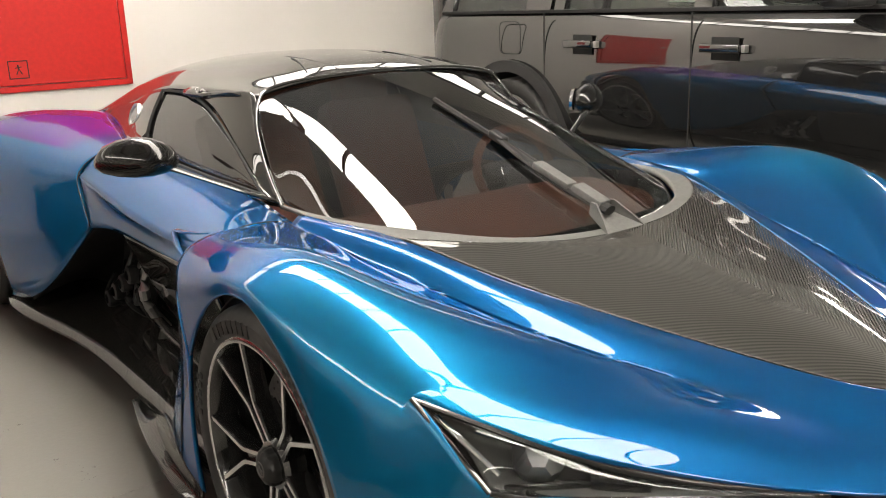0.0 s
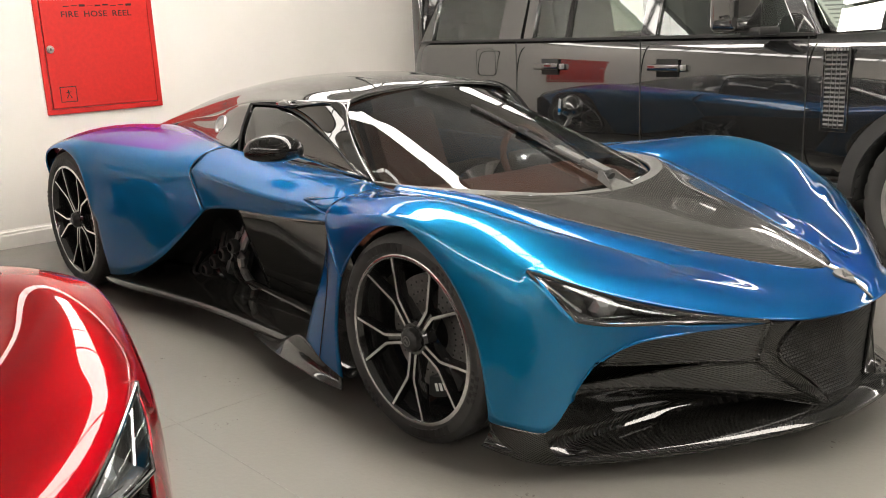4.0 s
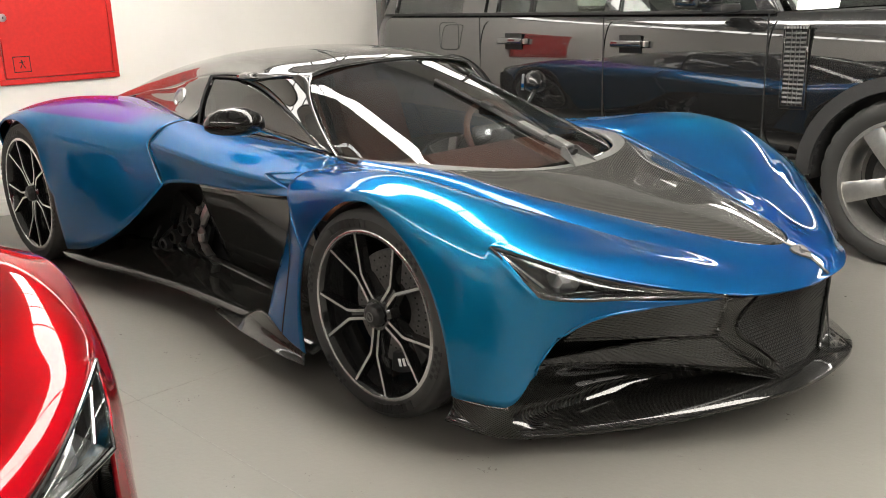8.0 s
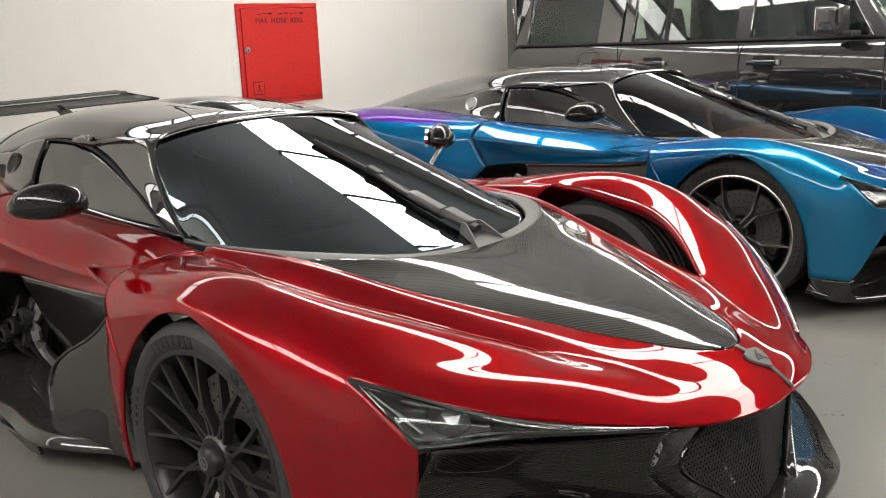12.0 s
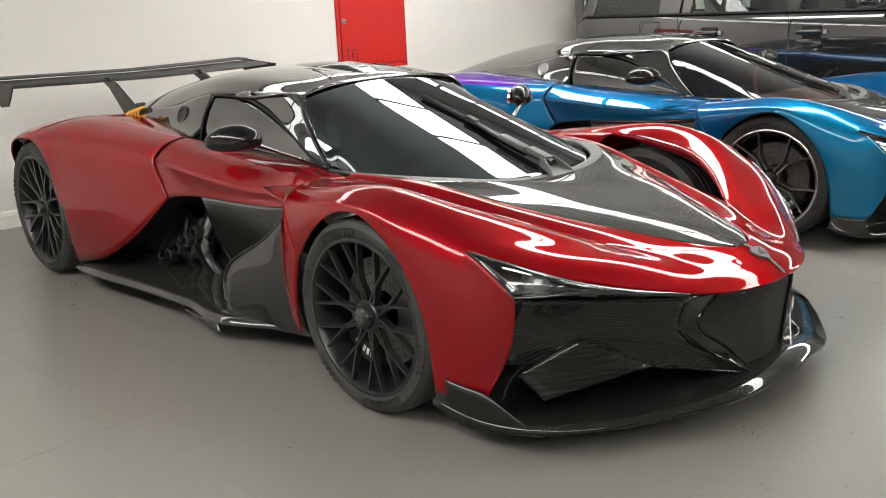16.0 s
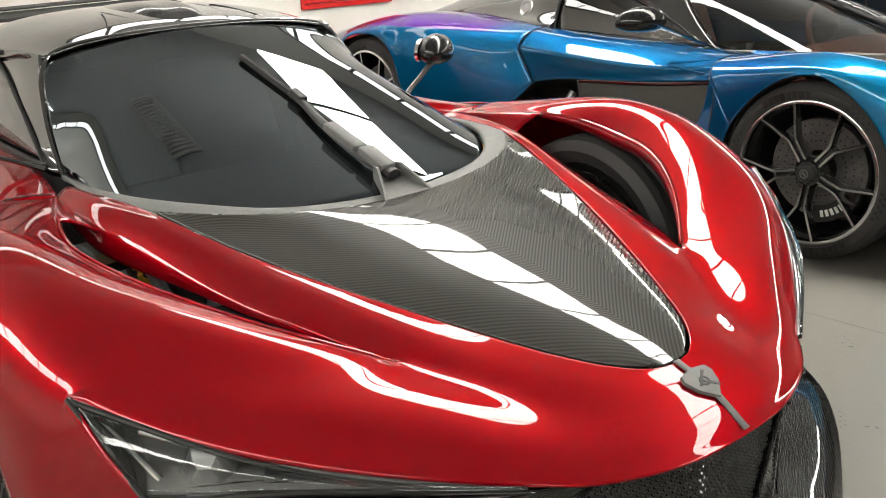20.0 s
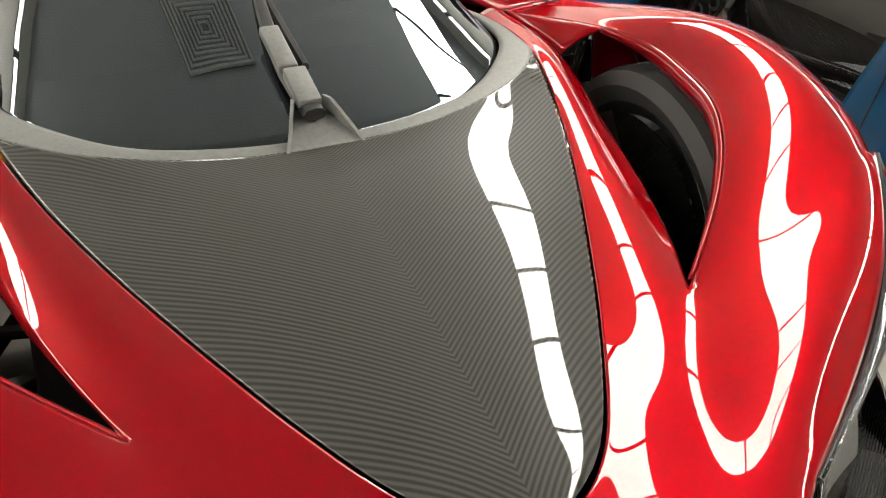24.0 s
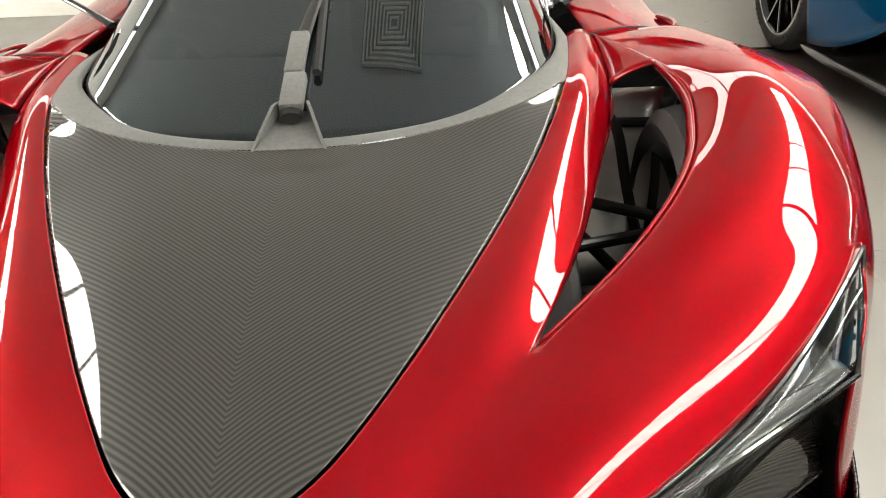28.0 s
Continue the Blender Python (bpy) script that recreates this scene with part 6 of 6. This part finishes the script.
def suv_body(at, label, paint, near=True):
    s = thing("off_road_car", at, label, "car")
    W = 1.92
    belt, roof_z = 1.145, 1.70

    for m, y0, y1 in ((1, 0.0, 0.10), (-1, W - 0.10, W)):
        xs = np.concatenate([np.linspace(-3.97, -2.45, 62), np.linspace(-2.40, -0.62, 20), np.linspace(-0.57, 0.84, 58)])
        prof = spline([(0.095, 0.42), (0.045, 0.47), (0.008, 0.60), (0.0, 0.78), (0.002, 0.90), (0.008, 0.99), (0.020, 1.06), (0.040, 1.11), (0.070, 1.145)], 30)
        bm = bmesh.new()
        grid = []
        for x in xs:
            k = max(0.0, abs(x + 1.56) - 2.15) / 0.26
            inset = 0.05 * k * k if x > 0 else 0.075 * k * k
            grid.append([bm.verts.new((x, (q + inset) if m > 0 else W - q - inset, z)) for q, z in prof])

        def gone(x, z):
            return any(((x - x0) / 0.455) ** 2 + ((z - 0.40) / 0.435) ** 2 < 1 for x0 in (FRONT_X, -3.02)) or (x > 0.55 and z < 0.46) or (x < -3.5 and z < 0.50)

        for i in range(len(xs) - 1):
            for j in range(len(prof) - 1):
                if not gone((xs[i] + xs[i + 1]) / 2, (prof[j][1] + prof[j + 1][1]) / 2):
                    bm.faces.new((grid[i][j], grid[i + 1][j], grid[i + 1][j + 1], grid[i][j + 1]))
        loose = [v for v in bm.verts if not v.link_faces]
        bmesh.ops.delete(bm, geom=loose, context="VERTS")
        panel = part("body_side", bm, paint, s, "glossy black body side with a soft shoulder", True)
        panel.modifiers.new("thickness", "SOLIDIFY").thickness = 0.02
        yo = y0 if m > 0 else y1
        d = -1 if m > 0 else 1
        for x0 in (FRONT_X, -3.02):
            arc = [(x0 + 0.50 * math.cos(a), 0.40 + 0.475 * math.sin(a)) for a in np.linspace(-0.05, math.pi + 0.05, 30)]
            arc += [(x0 + 0.43 * math.cos(a), 0.40 + 0.41 * math.sin(a)) for a in np.linspace(math.pi + 0.05, -0.05, 30)]
            lo, hi = sorted((yo + d * 0.028, yo - d * 0.03))
            part("arch_trim", prism_bm(arc, "y", lo, hi, 0.008), SUV_CLADDING if near else paint, s, "dark textured wheel-arch trim", True)
            g = np.array([[(x0 + 0.44 * math.cos(a), yo - d * q, 0.40 + 0.42 * math.sin(a)) for q in (0.0, 0.15, 0.35)] for a in np.linspace(-0.1, math.pi + 0.1, 24)])
            sheets("wheel_housing", [g], MATT_BLACK, s, 0.01)
        lo, hi = sorted((yo + d * 0.018, yo - d * 0.05))
        part("side_step", box_bm(-2.52, -0.50, lo, hi, 0.30, 0.455, 0.02), SUV_CLADDING, s, "dark lower sill cladding", True)
    part("bonnet", prism_bm([(-0.62, belt - 0.02), (0.55, belt - 0.015), (0.80, belt - 0.05), (0.83, 0.95), (-0.62, 0.95)], "y", 0.06, W - 0.06, 0.03, 3), paint, s, "flat black bonnet", True)
    for y in (0.30, W - 0.62):
        part("bonnet_panel", box_bm(-0.30, 0.45, y, y + 0.32, belt - 0.022, belt - 0.006, 0.006), SUV_CLADDING, s, "textured bonnet pad")
    part("front_face", box_bm(0.72, 0.86, 0.06, W - 0.06, 0.42, 1.05, 0.04, 3), SUV_CLADDING, s, "", True)
    part("rear_face", box_bm(-3.97, -3.85, 0.06, W - 0.06, 0.50, 1.62, 0.04, 3), paint, s, "", True)
    part("cabin_floor", box_bm(-3.9, -0.6, 0.08, W - 0.08, 0.40, 0.62), MATT_BLACK, s)
    # roof and pillars
    inn = 0.235
    roof = [
        R((-0.98, W / 2, roof_z + 0.055), (-0.98, W / 2 + 0.5, roof_z + 0.045), (-0.98, W - inn - 0.10, roof_z + 0.02), (-1.0, W - inn, roof_z - 0.03)),
        R((-1.6, W / 2, roof_z + 0.085), (-1.6, W / 2 + 0.5, roof_z + 0.075), (-1.6, W - inn - 0.10, roof_z + 0.05), (-1.6, W - inn, roof_z - 0.0)),
        R((-3.0, W / 2, roof_z + 0.075), (-3.0, W / 2 + 0.5, roof_z + 0.065), (-3.0, W - inn - 0.10, roof_z + 0.04), (-3.0, W - inn, roof_z - 0.01)),
        R((-3.86, W / 2, roof_z + 0.02), (-3.86, W / 2 + 0.5, roof_z + 0.01), (-3.86, W - inn - 0.10, roof_z - 0.01), (-3.86, W - inn, roof_z - 0.06)),
    ]
    whole = [[(x, W - y, z) for x, y, z in r[:0:-1]] + r for r in roof]
    sheets("roof_panel", [surface(whole, 26, 31)], paint, s, 0.05, "black roof")
    for side, yb, yt in ((1, 0.068, inn), (-1, W - 0.068, W - inn)):
        for nm, a0, a1, b0, b1 in (("front_pillar", -0.60, -0.72, -1.02, -1.10), ("centre_pillar", -1.60, -1.72, -1.62, -1.73), ("rear_pillar", -2.62, -2.72, -2.64, -2.73), ("window_divider", -2.30, -2.335, -2.32, -2.35), ("tail_pillar", -3.72, -3.93, -3.74, -3.88)):
            bm = bmesh.new()
            d = 0.05 * side
            q = [(a0, yb, belt - 0.01), (a1, yb, belt - 0.01), (b1, yt, roof_z), (b0, yt, roof_z)]
            f = [bm.verts.new(p) for p in q]
            g = [bm.verts.new((x, y + d, z)) for x, y, z in q]
            bm.faces.new(f)
            bm.faces.new(g[::-1])
            for i in range(4):
                bm.faces.new((f[i], f[(i + 1) % 4], g[(i + 1) % 4], g[i]))
            bmesh.ops.bevel(bm, geom=bm.edges[:], offset=0.008, segments=2, affect="EDGES")
            part(nm, bm, paint if nm != "window_divider" else MATT_BLACK, s, "", True)
        # body-colour square panel in the rear window
        bm = bmesh.new()
        q = [(-2.74, yb - 0.003 * side, belt), (-2.96, yb - 0.003 * side, belt), (-2.97, yt - 0.003 * side, roof_z - 0.06), (-2.75, yt - 0.003 * side, roof_z - 0.06)]
        f = [bm.verts.new(p) for p in q]
        g = [bm.verts.new((x, y + 0.03 * side, z)) for x, y, z in q]
        bm.faces.new(f)
        bm.faces.new(g[::-1])
        for i in range(4):
            bm.faces.new((f[i], f[(i + 1) % 4], g[(i + 1) % 4], g[i]))
        pan = part("window_panel", bm, paint, s, "gloss panel between the rear windows", True)
        part("round_mark", moved(lathe_bm([(0.0, 0.003), (0.022, 0.002), (0.024, -0.004)], 20), pose(-2.85, (yb + yt) / 2 - 0.018 * side, belt + 0.17) @ Matrix.Rotation(math.pi if side > 0 else 0, 4, "Z")), CAST_ALLOY, pan)
        for a0, a1, b0, b1 in ((-0.72, -1.60, -1.10, -1.62), (-1.72, -2.62, -1.73, -2.64), (-2.72, -3.74, -2.73, -3.76)):
            bm = bmesh.new()
            q = [(a0, yb + 0.02 * side, belt - 0.01), (a1, yb + 0.02 * side, belt - 0.01), (b1, yt + 0.015 * side, roof_z - 0.02), (b0, yt + 0.015 * side, roof_z - 0.02)]
            f = [bm.verts.new(p) for p in q]
            g = [bm.verts.new((x, y + 0.006 * side, z)) for x, y, z in q]
            bm.faces.new(f)
            bm.faces.new(g[::-1])
            for i in range(4):
                bm.faces.new((f[i], f[(i + 1) % 4], g[(i + 1) % 4], g[i]))
            w = part("side_window", bm, SUV_GLASS, s, "green-tinted side window")
            w.visible_shadow = False
        part("belt_trim", box_bm(-3.80, -0.62, *sorted((yb - 0.026 * side, yb + 0.02 * side)), belt - 0.012, belt + 0.006, 0.003), MATT_BLACK, s)
        part("roof_rail", tube_bm([(-1.10, yt, roof_z + 0.015), (-2.4, yt - 0.004 * side, roof_z + 0.035), (-3.75, yt, roof_z - 0.02)], 0.022, 8, False, 0.7), MATT_BLACK, s, "", True)
    for nm, x0, x1, mat in (("windscreen", -0.58, -1.02, SUV_GLASS), ("rear_window", -3.90, -3.86, SUV_GLASS)):
        bm = bmesh.new()
        q = [(x0, 0.14, belt), (x0, W - 0.14, belt), (x1, W - inn - 0.10, roof_z), (x1, inn + 0.10, roof_z)]
        f = [bm.verts.new(p) for p in q]
        g = [bm.verts.new((x - 0.006, y, z)) for x, y, z in q]
        bm.faces.new(f)
        bm.faces.new(g[::-1])
        for i in range(4):
            bm.faces.new((f[i], f[(i + 1) % 4], g[(i + 1) % 4], g[i]))
        part(nm, bm, mat, s, "green-tinted glass").visible_shadow = False
    part("dashboard", box_bm(-0.98, -0.62, 0.12, W - 0.12, 0.9, 1.12, 0.05), INTERIOR, s)
    for y in (0.50, W - 0.50):
        for x in (-1.50, -2.45):
            seat = part("seat", join_bm([box_bm(x - 0.05, x + 0.45, y - 0.25, y + 0.25, 0.72, 0.88, 0.05), moved(box_bm(-0.07, 0.07, -0.24, 0.24, 0, 0.62, 0.05), pose(x - 0.02, y, 0.80, 0, -12, 0))]), INTERIOR, s, "dark car seat", True)
            part("headrest", moved(box_bm(-0.05, 0.05, -0.14, 0.14, 0, 0.17, 0.04), pose(x - 0.16, y, 1.38, 0, -8, 0)), INTERIOR, seat, "", True)
    # details on both flanks
    for side, yo in ((1, 0.0), (-1, W)):
        out = -side
        for x in (-1.46, -2.39):
            h = child("door_handle", None, s, "black pull handle in a recess")
            part("recess", box_bm(x - 0.075, x + 0.075, *sorted((yo + out * 0.001, yo + out * 0.004)), 0.925, 1.025, 0.001), MATT_BLACK, h)
            part("grip", box_bm(x - 0.115, x + 0.105, *sorted((yo + out * 0.022, yo + out * 0.045)), 0.958, 0.998, 0.009, 3), paint, h, "", True)
            for q in (-0.09, 0.08):
                part("mount", box_bm(x + q - 0.018, x + q + 0.018, *sorted((yo, yo + out * 0.030)), 0.962, 0.992, 0.004), paint, h)
            part("key_cap", box_bm(x + 0.108, x + 0.128, *sorted((yo, yo + out * 0.03)), 0.962, 0.994, 0.004), CAST_ALLOY, h)
        for x, z0, z1 in ((-0.62, 0.46, belt), (-1.655, 0.46, belt), (-2.71, 0.62, belt)):
            part("door_gap", box_bm(x - 0.003, x + 0.003, *sorted((yo - out * 0.004, yo + out * 0.0012)), z0, z1 - 0.012), MATT_BLACK, s)
        v = child("side_vent", None, s, "dark louvred vent behind the front wheel")
        part("vent_frame", join_bm([box_bm(-0.535, -0.52, *sorted((yo, yo + out * 0.010)), 0.70, 1.075, 0.003), box_bm(-0.415, -0.40, *sorted((yo, yo + out * 0.010)), 0.70, 1.075, 0.003), box_bm(-0.535, -0.40, *sorted((yo, yo + out * 0.010)), 1.06, 1.085, 0.003), box_bm(-0.535, -0.40, *sorted((yo, yo + out * 0.010)), 0.685, 0.705, 0.003)]), paint, v)
        part("vent_back", box_bm(-0.53, -0.405, *sorted((yo, yo + out * 0.004)), 0.70, 1.07), MATT_BLACK, v)
        for k in range(16):
            part("louvre", moved(box_bm(-0.052, 0.052, -0.002, 0.002, -0.006, 0.006, 0.001), pose(-0.4675, yo + out * 0.006, 0.718 + k * 0.0218, 35 * out, 0, 0)), GRILLE_GREY, v)
        for q in (-0.49, -0.4675, -0.445):
            part("upright_bar", box_bm(q - 0.002, q + 0.002, *sorted((yo + out * 0.004, yo + out * 0.010)), 0.705, 1.06), GRILLE_GREY, v)
        for k in range(8):
            part("name_mark", box_bm(-0.53 + k * 0.016, -0.52 + k * 0.016, *sorted((yo + out * 0.008, yo + out * 0.012)), 1.066, 1.078), CAST_ALLOY, v)
        mir = child("door_mirror", None, s, "glossy black square mirror on an arm")
        part("mirror_shell", box_bm(-0.98, -0.83, *sorted((yo + out * 0.05, yo + out * 0.30)), 1.165, 1.36, 0.035, 4), paint, mir, "", True)
        part("mirror_arm", box_bm(-0.90, -0.78, *sorted((yo - out * 0.02, yo + out * 0.16)), 1.145, 1.185, 0.015), SUV_CLADDING, mir, "", True)
        part("mirror_glass", box_bm(-0.986, -0.979, *sorted((yo + out * 0.075, yo + out * 0.275)), 1.195, 1.335, 0.002), CHROME, mir)
        if side > 0:
            lid = [(-3.02 + 0.10 * math.copysign(abs(math.cos(a)) ** 0.35, math.cos(a)), 1.0 + 0.09 * math.copysign(abs(math.sin(a)) ** 0.35, math.sin(a))) for a in np.linspace(0, math.tau, 41)]
            part("fuel_lid_gap", tube_bm([(x, yo - 0.001, z) for x, z in lid], 0.0025, 6), MATT_BLACK, s)
    for x, side in ((FRONT_X, 1), (-3.02, 1), (FRONT_X, -1), (-3.02, -1)):
        yy = -0.012 if side > 0 else W + 0.012
        m = pose(x, yy, 0.388) @ (Matrix.Rotation(math.pi, 4, "Z") if side > 0 else Matrix.Identity(4))
        suv_wheel(s, m)
    part("wiper", tube_bm([(-0.60, 0.30, belt + 0.01), (-0.66, 0.75, belt + 0.07)], 0.010, 6), MATT_BLACK, s)
    return s


SUV_AT = pose(0.55, 1.655, 0, 0, 0, -5.0)
suv_body(SUV_AT, "glossy black off-road car with silver wheels, parked", SUV_PAINT)
suv_body(SUV_AT @ pose(0.35, 2.75, 0, 0, 0, 1.0), "second black off-road car parked beyond the first", SUV_PAINT, False)
sheet = part("paper_sheet", moved(box_bm(-0.002, 0.002, -0.15, 0.15, 0.0, 0.21, 0.0), SUV_AT @ pose(-0.635, 0.42, 1.16, 0, -38, 0)), WHITE_PLASTIC, None)
tagged(sheet, "pale printed sheet behind the black car's windscreen", "paper")
for k in range(6):
    part("print_line", moved(box_bm(0.0022, 0.0034, -0.12, 0.12 - 0.03 * (k % 3), 0.03 + 0.027 * k, 0.038 + 0.027 * k), SUV_AT @ pose(-0.635, 0.42, 1.16, 0, -38, 0)), BADGE_GREY, sheet)
